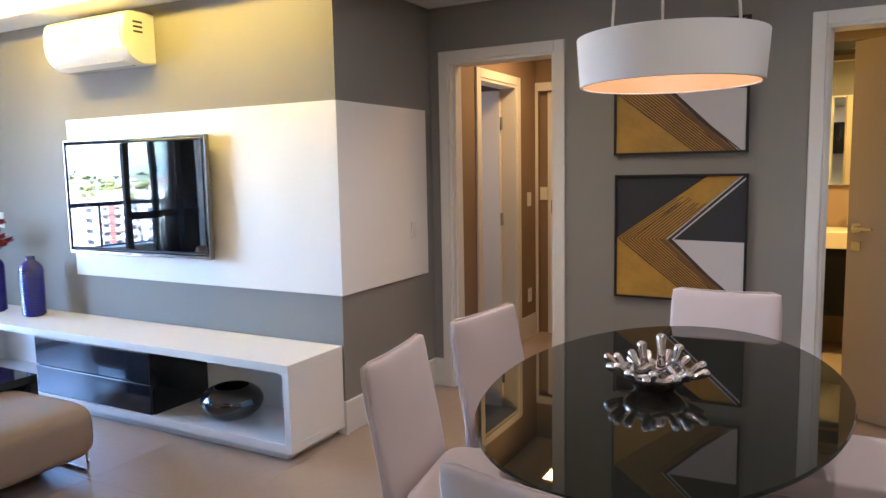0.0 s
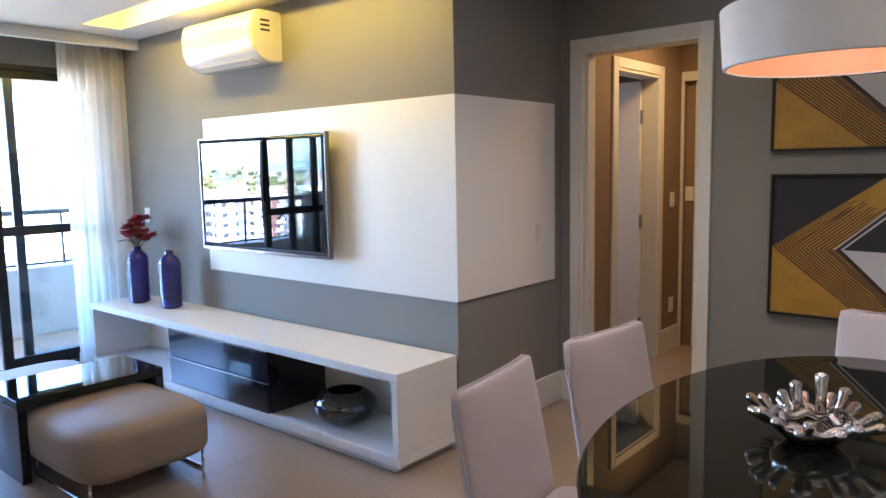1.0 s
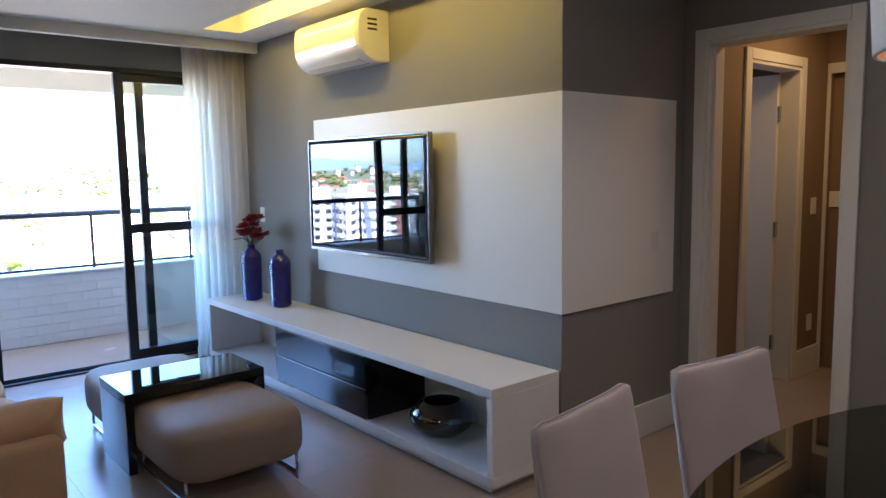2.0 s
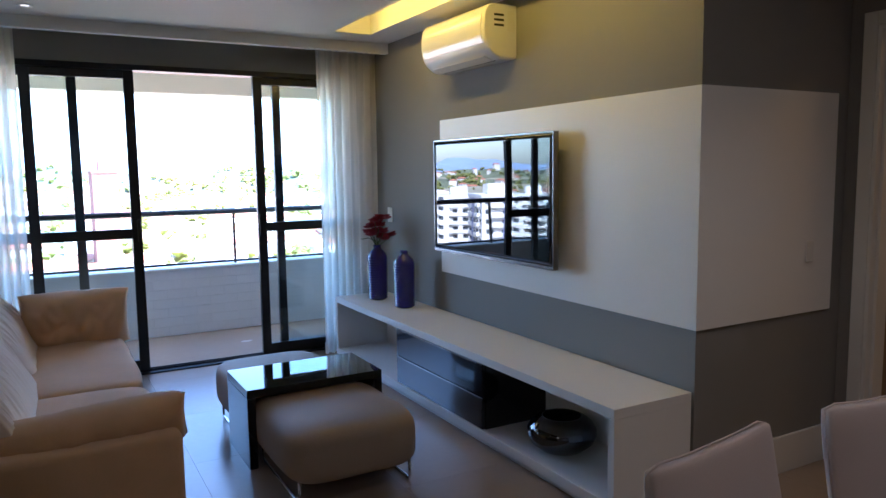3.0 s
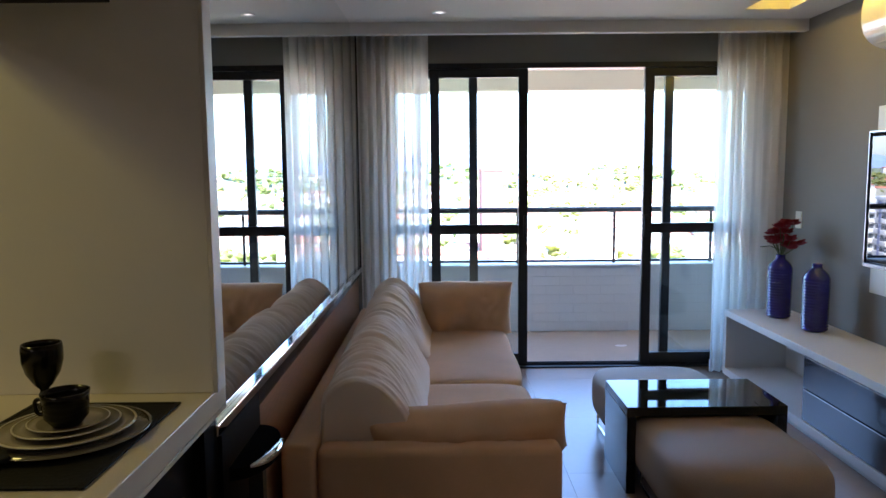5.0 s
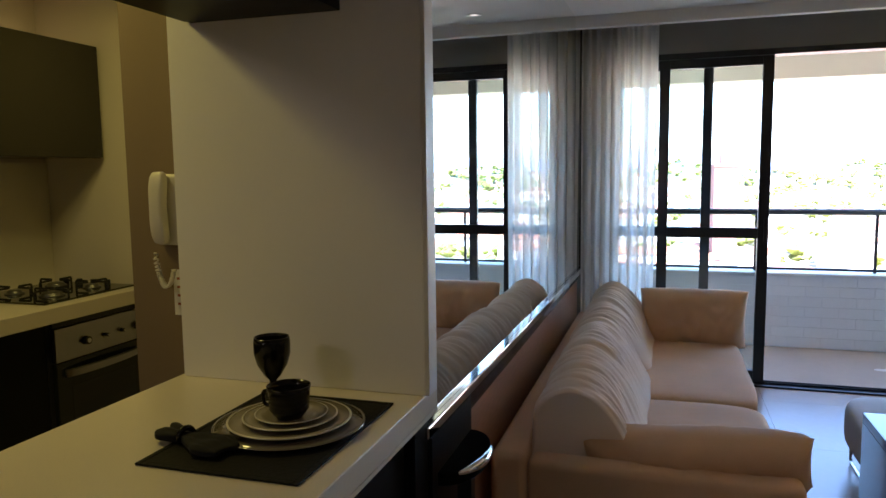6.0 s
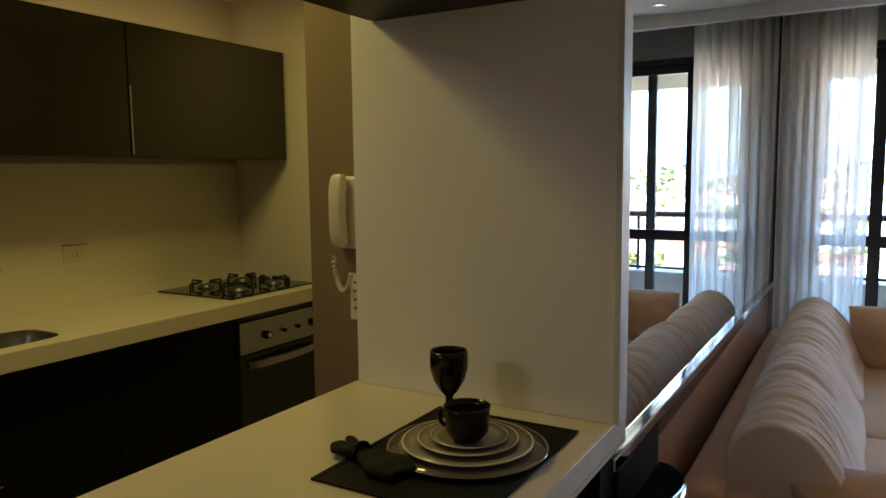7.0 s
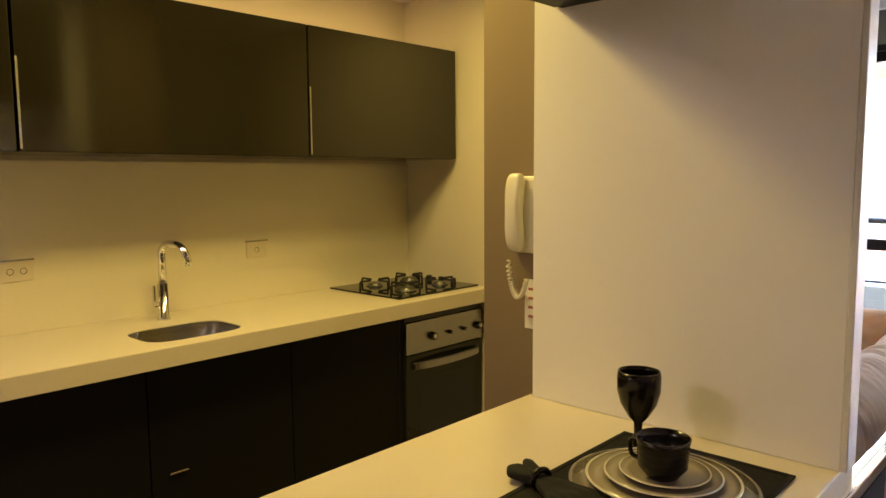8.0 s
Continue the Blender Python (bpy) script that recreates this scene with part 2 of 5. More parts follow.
def thing(name, place, label, category, group="", kind="", turn=0.0):
    ob = new(name)
    ob.empty_display_size = 0.1
    ob.matrix_basis = pose(*place, 0, 0, turn)
    return tagged(ob, label, category, group, kind)


def box(*sizes, bevel=0.0, seg=2, bm=None):
    """A box x0, x1, y0, y1, z0, z1 with rounded edges; added to bm if one is given."""
    x0, x1, y0, y1, z0, z1 = sizes
    own = bmesh.new()
    bmesh.ops.create_cube(own, size=1.0)
    for v in own.verts:
        v.co = ((x0 + x1) / 2 + v.co.x * (x1 - x0), (y0 + y1) / 2 + v.co.y * (y1 - y0), (z0 + z1) / 2 + v.co.z * (z1 - z0))
    if bevel:
        bmesh.ops.bevel(own, geom=own.edges[:], offset=bevel, segments=seg, profile=0.5, affect="EDGES")
    if bm is None:
        return own
    return join(bm, own)


def join(bm, own, m=None):
    data = bpy.data.meshes.new("scratch")
    own.to_mesh(data)
    own.free()
    if m:
        data.transform(m)
    bm.from_mesh(data)
    bpy.data.meshes.remove(data)
    return bm


def boxes(*rows, bevel=0.0):
    bm = bmesh.new()
    for r in rows:
        box(*r, bevel=bevel, bm=bm)
    return bm


def lathe(profile, n=40, bm=None, place=(0, 0, 0)):
    """Turns a profile of (radius, height) round z."""
    bm = bm or bmesh.new()
    rings = []
    for r, z in profile:
        if r < 1e-5:
            rings.append([bm.verts.new((place[0], place[1], place[2] + z))])
        else:
            rings.append([bm.verts.new((place[0] + r * math.cos(2 * math.pi * k / n), place[1] + r * math.sin(2 * math.pi * k / n), place[2] + z))
                          for k in range(n)])
    for a, c in zip(rings, rings[1:]):
        for k in range(n):
            j = (k + 1) % n
            if len(a) == 1 and len(c) > 1:
                bm.faces.new((a[0], c[j], c[k]))
            elif len(c) == 1 and len(a) > 1:
                bm.faces.new((a[k], a[j], c[0]))
            elif len(a) > 1:
                bm.faces.new((a[k], a[j], c[j], c[k]))
    bmesh.ops.recalc_face_normals(bm, faces=bm.faces[:])
    return bm


def tube(path, radius, n=10, bm=None, taper=None):
    """A round bar along a path of points, with closed ends."""
    bm = bm or bmesh.new()
    pts = [Vector(p) for p in path]
    rings, last = [], None
    for i, p in enumerate(pts):
        way = (pts[min(i + 1, len(pts) - 1)] - pts[max(i - 1, 0)]).normalized()
        side = last - way * last.dot(way) if last else way.orthogonal()
        side.normalize()
        last = side
        up = way.cross(side)
        r = radius * (taper[i] if taper else 1)
        rings.append([bm.verts.new(p + r * (math.cos(2 * math.pi * k / n) * side + math.sin(2 * math.pi * k / n) * up)) for k in range(n)])
    for a, c in zip(rings, rings[1:]):
        for k in range(n):
            bm.faces.new((a[k], a[(k + 1) % n], c[(k + 1) % n], c[k]))
    bm.faces.new(rings[0][::-1])
    bm.faces.new(rings[-1])
    return bm


def rounded_path(corners, r, n=6):
    """The points of a bent bar: straight runs with rounded corners."""
    pts = [Vector(c) for c in corners]
    out = [pts[0]]
    for a, p, c in zip(pts, pts[1:], pts[2:]):
        u, v = (a - p).normalized(), (c - p).normalized()
        for k in range(n + 1):
            t = k / n
            out.append((p + u * r) * (1 - t) ** 2 + p * 2 * t * (1 - t) + (p + v * r) * t * t)
    return out + [pts[-1]]


def pillow(w, d, h, power=5.0, cuts=12, lumps=0.0, wrinkle=0.0, seed=0.0, pinch=0.0):
    """A soft block of the given size round its centre: stuffed, with rounded edges, lumps and creases."""
    bm = bmesh.new()
    bmesh.ops.create_cube(bm, size=2.0)
    bmesh.ops.subdivide_edges(bm, edges=bm.edges[:], cuts=cuts, use_grid_fill=True)
    for v in bm.verts:
        p = v.co.copy()
        s = sum(abs(c) ** power for c in p) ** (-1 / power)
        p *= s
        if pinch:
            edge = max(abs(p.x), abs(p.z))
            p.y *= 1 - pinch * edge ** 3
        q = Vector((p.x * w / 2, p.y * d / 2, p.z * h / 2))
        n = noise.noise(q * 5 + Vector((seed, 0, 0))) * lumps
        n += noise.noise(Vector((q.x * 26, q.y * 9, q.z * 9 + seed))) * wrinkle
        v.co = q + p.normalized() * n
    return bm


def back_cushion(x0, x1, rise, seed, ends, nx=150):
    """A leaning back cushion from x0 to x1: upright rear, rounded crown, sloping creased front, nearly flat ends."""
    outline = [(-0.185, -0.19), (-0.190, -0.06), (-0.172, 0.045), (-0.115, 0.102), (-0.045, 0.120), (0.030, 0.092), (0.100, 0.020), (0.160, -0.085), (0.190, -0.19), (0.0, -0.21)]
    section = []
    n = len(outline)
    for k in range(n):
        p0, p1, p2, p3 = (Vector(outline[(k + d) % n]) for d in (-1, 0, 1, 2))
        for m in range(8):
            t = m / 8
            section.append(0.5 * (2 * p1 + (p2 - p0) * t + (2 * p0 - 5 * p1 + 4 * p2 - p3) * t * t + (3 * p1 - p0 - 3 * p2 + p3) * t ** 3))
    bm = bmesh.new()
    rings = []
    half = (x1 - x0) / 2
    for i in range(nx + 1):
        u = 2 * i / nx - 1
        u = math.copysign(1 - (1 - abs(u)) ** 1.5, u)
        reach, draw = ends[1] if u > 0 else ends[0]
        near_end = max(0.0, 1 - (1 - abs(u)) * half / reach)
        shrink = 1 - draw * (1 - math.sqrt(max(0.0, 1 - near_end ** 2)))
        swell = 1 + 0.06 * (1 - u ** 4) + rise * (1 - u) / 2
        ring = []
        for q in section:
            y, z = q.x * shrink, q.y * shrink
            top = max(0.0, (z + 0.19) / 0.31)
            z = -0.19 + (z + 0.19) * (1 + (swell - 1) * top)
            x = (x0 + x1) / 2 + u * half
            here = Vector((x, y, z))
            bend = 1.1 * noise.noise(here * 3.5 + Vector((0, 0, seed)))
            fold = 1.5 * abs(noise.noise(Vector((x * 21 + bend, y * 2.4 + x * 2, z * 2.4 + seed)))) ** 0.8 - 0.32
            fold += 0.55 * noise.noise(Vector((x * 52 + 2 * bend, y * 5, z * 5 + seed)))
            push = 0.014 * noise.noise(here * 4 + Vector((seed, 0, 0))) + 0.019 * fold * top * (1 - near_end)
            out = Vector((0, y, z + 0.02))
            out.normalize()
            ring.append(bm.verts.new(here + out * push))
        rings.append(ring)
    for a, c in zip(rings, rings[1:]):
        for k in range(len(a)):
            m = (k + 1) % len(a)
            bm.faces.new((a[k], a[m], c[m], c[k]))
    bm.faces.new(rings[0][::-1])
    bm.faces.new(rings[-1])
    bmesh.ops.recalc_face_normals(bm, faces=bm.faces[:])
    return bm


def flat_pillow(w, h, thick, seed=0.0, n=34, puffed=0.55, pinch=0.07):
    """A throw pillow standing in the x-z plane: two puffed sheets, seamed edges, pointed corners."""
    bm = bmesh.new()
    sheets = []
    for side in (-1, 1):
        grid = []
        for j in range(n + 1):
            row = []
            for i in range(n + 1):
                u, v = 2 * i / n - 1, 2 * j / n - 1
                x = u * w / 2 * (1 - pinch * (1 - v * v))
                z = v * h / 2 * (1 - 0.6 * pinch * (1 - u * u))
                puff = (max(0.0, 1 - u ** 4) * max(0.0, 1 - v ** 4)) ** puffed
                crease = noise.noise(Vector((x * 9 + seed, z * 9, side))) * 0.022 + (abs(noise.noise(Vector((x * 14 + seed, z * 9 + 2, side)))) - 0.25) * 0.028
                row.append(bm.verts.new((x, side * (thick / 2 + crease) * puff, z)))
            grid.append(row)
        sheets.append(grid)
        for a, c in zip(grid, grid[1:]):
            for i in range(n):
                quad = (a[i], a[i + 1], c[i + 1], c[i])
                bm.faces.new(quad if side < 0 else quad[::-1])
    bmesh.ops.remove_doubles(bm, verts=bm.verts[:], dist=0.0004)
    return bm


def wall_with_openings(axis, at, thick, lo, hi, z0, z1, openings):
    """A wall along the axis ('x' or 'y') from lo to hi, its faces at 'at' and at + thick, with openings (lo, hi, z0, z1)."""
    rows = []
    cut = lo
    for a, c, b0, b1 in sorted(openings):
        rows.append((cut, a, z0, z1))
        if b0 > z0:
            rows.append((a, c, z0, b0))
        if b1 < z1:
            rows.append((a, c, b1, z1))
        cut = c
    rows.append((cut, hi, z0, z1))
    t0, t1 = sorted((at, at + thick))
    bm = bmesh.new()
    for a, c, b0, b1 in rows:
        if axis == "x":
            box(a, c, t0, t1, b0, b1, bm=bm)
        else:
            box(t0, t1, a, c, b0, b1, bm=bm)
    return bm


def structure(name, bm, mat, label, category):
    return tagged(part(name, bm, mat), label, category, kind="structure")

# ---- the large structure ----
X_WIN, Y_TV, Y_DOOR, X_CORNER = -8.157, 8.063, 9.07, -4.637
Y_MIRROR, Y_BACK, X_KITCHEN, X_EAST, Z_CEIL = 5.02, 2.44, -6.035, -1.15, 2.44
X_PART, Z_BAR, X_PIER = -4.62, 0.912, -4.72

floor = structure("floor", box(-8.25, X_EAST, Y_BACK - 0.1, 11.4, -0.15, -0.006), GROUT, "beige porcelain tile floor with fine joints", "floor")
structure("wall_television", box(-8.25, X_CORNER, Y_TV, 9.2, 0, 2.75), GREY_PAINT, "taupe grey painted wall behind the television", "wall")
structure("wall_door", wall_with_openings("x", Y_DOOR, 0.13, X_CORNER + 0.003, X_EAST, 0, 2.75,
          [(-4.50, -3.795, 0, 2.10), (-2.394, -1.69, 0, 2.10)]), GREY_PAINT, "taupe grey painted wall with two doorways", "wall")
structure("wall_window", wall_with_openings("y", -8.09, -0.16, Y_MIRROR - 0.12, Y_TV, 0, 2.75, [(5.20, 7.99, 0, 2.235)]),
          GREY_PAINT, "grey painted wall round the balcony door", "wall")
structure("wall_mirror", box(-8.25, X_PIER, Y_MIRROR - 0.12, Y_MIRROR - 0.012, 0, 2.75), GREY_PAINT, "plain wall behind the mirror", "wall")
structure("wall_kitchen_back", box(-6.2, X_EAST, Y_BACK - 0.12, Y_BACK, 0, 2.75), CREAM_PAINT, "cream kitchen wall behind the worktop", "wall")
structure("wall_kitchen_cream", box(-6.15, X_KITCHEN + 0.006, Y_BACK, Y_MIRROR - 0.12, 0, 2.75), CREAM_PAINT, "cream kitchen side wall beside the hob", "wall")
structure("wall_kitchen_brown", box(-5.0, X_PIER, 4.105, Y_MIRROR - 0.1205, 0, 2.75), BROWN_PAINT, "brown painted end of the wall between kitchen and living room", "wall")
# out of view; added so that no sun enters from behind the camera
structure("wall_east", box(X_EAST, X_EAST + 0.12, Y_BACK - 0.1, 11.4, 0, 2.75), GREY_PAINT, "unseen grey wall added to close the dining room against the sun", "wall")

# ceiling with a long light slot beside the television wall
SLOT = (-7.388, -4.55, 7.515, 7.79)
ceiling_mesh = boxes((-7.68, X_EAST, Y_BACK - 0.1, SLOT[2], Z_CEIL, 2.75), (-7.68, X_EAST, SLOT[3], Y_TV + 0.4, Z_CEIL, 2.75),
                     (-7.68, SLOT[0], SLOT[2], SLOT[3], Z_CEIL, 2.75), (SLOT[1], X_EAST, SLOT[2], SLOT[3], Z_CEIL, 2.75),
                     (SLOT[0], SLOT[1], SLOT[2], SLOT[3], 2.57, 2.75), (-5.2, X_EAST, Y_TV + 0.4, 11.4, Z_CEIL, 2.75))
structure("ceiling", ceiling_mesh, CEILING_PAINT, "white painted ceiling with a recessed light slot", "ceiling")
structure("curtain_soffit", boxes((-7.74, -7.68, Y_MIRROR - 0.1, Y_TV, 2.365, 2.75), (-8.25, -7.68, Y_MIRROR - 0.1, Y_TV, 2.70, 2.75)),
          CEILING_PAINT, "white dropped soffit hiding the curtain rail", "soffit")

# baseboards
structure("baseboard_side", box(X_CORNER, X_CORNER + 0.016, Y_TV + 0.0, Y_DOOR, 0, 0.182, bevel=0.003), TRIM_WHITE, "tall off-white baseboard", "baseboard")
structure("baseboard_door", boxes((X_CORNER + 0.017, -4.5645, Y_DOOR - 0.016, Y_DOOR, 0, 0.182), (-3.730, -2.459, Y_DOOR - 0.016, Y_DOOR, 0, 0.182)),
          TRIM_WHITE, "tall off-white baseboard", "baseboard")
structure("baseboard_television", box(-7.7, X_CORNER + 0.016, Y_TV - 0.016, Y_TV, 0, 0.182), TRIM_WHITE, "tall off-white baseboard behind the media unit", "baseboard")


def door_casing(name, x0, x1, top, label):
    """Frame round a doorway in the door wall: jamb lining and casing on both faces."""
    door = tagged(new(name), label, "door frame", kind="structure")
    w = 0.064
    for side in (0, 1):
        xa, xb = ((x0 - w, x0), (x1, x1 + w))[side]
        part("casing", box(xa, xb, Y_DOOR - 0.02, Y_DOOR - 0.0005, 0, top + w, bevel=0.004), TRIM_WHITE, door)
        xa, xb = ((x0, x0 + 0.018), (x1 - 0.018, x1))[side]
        part("jamb", box(xa, xb, Y_DOOR - 0.012, Y_DOOR + 0.14, 0, top, bevel=0.002), TRIM_WHITE, door)
        xa, xb = ((x0 + 0.018, x0 + 0.032), (x1 - 0.032, x1 - 0.018))[side]
        part("stop", box(xa, xb, Y_DOOR + 0.03, Y_DOOR + 0.075, 0, top - 0.018), TRIM_WHITE, door)
    part("head_casing", box(x0 + 0.0005, x1 - 0.0005, Y_DOOR - 0.02, Y_DOOR - 0.0005, top, top + w, bevel=0.004), TRIM_WHITE, door)
    part("head_jamb", box(x0 + 0.019, x1 - 0.019, Y_DOOR - 0.012, Y_DOOR + 0.14, top - 0.018, top), TRIM_WHITE, door)
    return door


hall_frame = door_casing("door_1", -4.50, -3.795, 2.10, "off-white painted frame of the hall doorway")
part("strike_plate", box(-3.818, -3.814, Y_DOOR + 0.005, Y_DOOR + 0.028, 1.02, 1.16), STEEL, hall_frame, "steel strike plate")
door_casing("door_2", -2.394, -1.69, 2.10, "off-white painted frame of the bathroom doorway")


def lever(parent, x, y, z, side, reach=0.11):
    """A lever handle with two square roses on a leaf whose face looks to -y (side -1) or +y."""
    bm = boxes((x - 0.026, x + 0.026, *sorted((y, y + side * 0.008)), z - 0.026, z + 0.026),
               (x - 0.026, x + 0.026, *sorted((y, y + side * 0.008)), z - 0.125, z - 0.073), bevel=0.002)
    tube(rounded_path([(x, y, z), (x, y + side * 0.05, z), (x + reach, y + side * 0.05, z)], 0.015), 0.009, 8, bm)
    return part("handle", bm, STEEL, parent, "steel lever handle")


# hall beyond the first doorway
X_HALL, Y_HALL_END = -4.57, 10.755
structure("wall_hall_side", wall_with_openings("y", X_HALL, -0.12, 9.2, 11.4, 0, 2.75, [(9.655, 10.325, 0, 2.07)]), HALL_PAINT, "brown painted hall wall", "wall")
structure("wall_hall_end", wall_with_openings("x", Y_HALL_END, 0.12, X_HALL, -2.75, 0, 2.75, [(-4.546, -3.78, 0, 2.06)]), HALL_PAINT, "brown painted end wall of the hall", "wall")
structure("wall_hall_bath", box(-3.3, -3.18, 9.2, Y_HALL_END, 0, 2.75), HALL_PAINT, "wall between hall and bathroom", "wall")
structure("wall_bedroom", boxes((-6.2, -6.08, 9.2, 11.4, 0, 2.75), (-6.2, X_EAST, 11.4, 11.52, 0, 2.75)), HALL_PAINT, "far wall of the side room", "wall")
structure("ceiling_side_room", box(-6.2, -5.2, 9.2, 11.4, Z_CEIL, 2.75), CEILING_PAINT, "white ceiling of the side room", "ceiling")
structure("floor_side_room", box(-6.2, X_HALL - 0.12, 9.2, 11.4, -0.15, 0.0), TILE_FLOOR, "beige floor of the side room", "floor")
structure("baseboard_hall", boxes((X_HALL, X_HALL + 0.015, 10.39, Y_HALL_END, 0, 0.182), (X_HALL, X_HALL + 0.015, 9.2, 9.59, 0, 0.182)), TRIM_WHITE, "off-white hall baseboard", "baseboard")
hall_door = tagged(new("door_3"), "off-white door frame in the hall side wall", "door frame", kind="structure")
for a, c in ((9.59, 9.655), (10.325, 10.39)):
    part("casing", box(X_HALL, X_HALL + 0.018, a, c, 0, 2.135, bevel=0.004), TRIM_WHITE, hall_door)
part("head_casing", box(X_HALL, X_HALL + 0.018, 9.6555, 10.3245, 2.07, 2.135, bevel=0.004), TRIM_WHITE, hall_door)
for a, c in ((9.655, 9.675), (10.305, 10.325)):
    part("jamb", box(X_HALL - 0.125, X_HALL + 0.010, a, c, 0, 2.07), TRIM_WHITE, hall_door)
part("head_jamb", box(X_HALL - 0.125, X_HALL + 0.010, 9.675, 10.305, 2.05, 2.07), TRIM_WHITE, hall_door)
leaf = thing("open_door", (X_HALL - 0.11, 10.29, 0), "white painted door standing open into the side room", "door")
part("leaf", box(-0.66, 0.0, -0.035, 0.0, 0.01, 2.035, bevel=0.002), DOOR_WHITE, leaf)
for z in (0.25, 1.02, 1.78):
    part("hinge", box(0.001, 0.014, -0.036, -0.002, z - 0.05, z + 0.05, bevel=0.002), STEEL, leaf, "steel hinge")
lever(leaf, -0.60, -0.036, 1.03, -1)
end_door = tagged(new("door_4"), "off-white framed door at the end of the hall", "door frame", kind="structure")
for a, c in ((-4.569, -4.546), (-3.78, -3.71)):
    part("casing", box(a, c, Y_HALL_END - 0.018, Y_HALL_END, 0, 2.13, bevel=0.004), TRIM_WHITE, end_door)
part("head_casing", box(-4.5455, -3.7805, Y_HALL_END - 0.018, Y_HALL_END, 2.06, 2.13, bevel=0.004), TRIM_WHITE, end_door)
part("door_post", box(-4.474, -4.418, Y_HALL_END + 0.030, Y_HALL_END + 0.10, 0, 2.055, bevel=0.003), TRIM_WHITE, end_door)
part("strike_plate", box(-4.442, -4.430, Y_HALL_END + 0.027, Y_HALL_END + 0.031, 1.04, 1.15), STEEL, end_door, "steel strike plate")
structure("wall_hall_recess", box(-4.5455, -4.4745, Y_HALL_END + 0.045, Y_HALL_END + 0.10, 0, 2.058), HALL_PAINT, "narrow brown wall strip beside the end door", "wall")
end_leaf = thing("closed_door", (-4.08, Y_HALL_END + 0.05, 0), "grey-brown closed door at the end of the hall", "door")
part("leaf", box(-0.335, 0.335, 0, 0.035, 0.01, 2.05, bevel=0.002), DOOR_BEIGE, end_leaf)
lever(end_leaf, -0.28, -0.001, 1.03, -1)


def wall_plate(name, place, turn, label, category="switch", w=0.075, h=0.115, buttons=1, socket=False):
    """A switch or socket plate on a wall; its face looks to local -y."""
    ob = thing(name, place, label, category, turn=turn)
    part("plate", box(-w / 2, w / 2, -0.009, 0, -h / 2, h / 2, bevel=0.003), WHITE_PLASTIC, ob)
    for k in range(buttons):
        z = (k - (buttons - 1) / 2) * 0.03
        if socket:
            part("socket_insert", lathe([(0, -0.004), (0.008, -0.004), (0.011, 0.0), (0.0125, 0.0)], 14, place=(0, 0, 0)), WHITE_PLASTIC, ob).matrix_basis = pose(0, -0.0095, z, 90, 0, 0)
        else:
            part("rocker", box(-0.016, 0.016, -0.013, -0.008, z - 0.02, z + 0.02, bevel=0.002), WHITE_PLASTIC, ob)
    return ob


wall_plate("light_switch", (X_HALL, 10.59, 1.166), 90, "white switch plate on the brown hall wall")
wall_plate("wall_socket", (X_HALL, 10.595, 0.357), 90, "white socket plate low on the brown hall wall", "socket", socket=True)
wall_plate("light_switch", (-4.512, Y_HALL_END + 0.045, 1.205), 0, "white switch plate at the end of the hall", h=0.11, w=0.068)
wall_plate("wall_socket", (X_CORNER + 0.0125, 8.80, 1.06), 90, "small white socket on the white panel", "socket", w=0.05, h=0.10, buttons=2, socket=True)
wall_plate("light_switch", (-7.70, Y_TV, 1.12), 0, "white switch plate on the grey wall by the curtain")

# bathroom beyond the second doorway
structure("wall_bath_side", box(-2.75, -2.63, 9.2, 11.4, 0, 2.75), CREAM_PAINT, "cream bathroom wall", "wall")
bath_leaf = thing("ajar_door", (-1.735, Y_DOOR + 0.10, 0), "grey painted bathroom door standing ajar", "door", turn=-33)
part("leaf", box(-0.63, 0.0, 0.0, 0.035, 0.01, 2.07, bevel=0.002), DOOR_BEIGE, bath_leaf)
lever(bath_leaf, -0.575, -0.001, 1.07, -1)
vanity = thing("vanity_unit", (-2.24, 11.39, 0), "dark bathroom vanity with a pale basin top", "vanity")
part("body", box(-0.38, 0.5, -0.48, 0, 0.30, 0.80, bevel=0.003), DARK_WOOD, vanity)
part("top", box(-0.39, 0.51, -0.50, 0, 0.80, 0.92, bevel=0.004), QUARTZ, vanity, "pale stone basin top")
tap_b = tube(rounded_path([(0.02, -0.12, 0.92), (0.02, -0.12, 1.16), (0.02, -0.27, 1.16), (0.02, -0.27, 1.10)], 0.03), 0.012, 8)
part("tap", tap_b, CHROME, vanity, "chrome tap")
bath_mirror = thing("lit_mirror", (-2.2, 11.385, 1.25), "bathroom mirror with a glowing amber edge", "mirror")
part("glass", box(-0.40, 0.12, -0.02, 0, 0, 0.95, bevel=0.002), MIRROR, bath_mirror)
part("light_strip", box(0.121, 0.165, -0.024, 0, 0, 0.95), glowing("amber_strip", (1.0, 0.55, 0.14), 0.35), bath_mirror, "glowing amber strip")
structure("bath_shelf", box(-2.62, -1.3, 11.1, 11.39, 2.24, 2.30), DARK_WOOD, "dark pelmet over the bathroom mirror", "pelmet")

# ---- balcony door: frame, two fixed and two sliding leaves ----
window = tagged(new("window_1"), "black aluminium balcony door with sliding glazed leaves", "balcony door", kind="structure")
part("frame_head", box(-8.22, -8.09, 5.20, 7.99, 2.197, 2.235, bevel=0.003), BLACK_METAL, window)
for a, c in ((5.20, 5.24), (7.95, 7.99)):
    part("frame_side", box(-8.22, -8.09, a, c, 0.0, 2.196, bevel=0.003), BLACK_METAL, window)
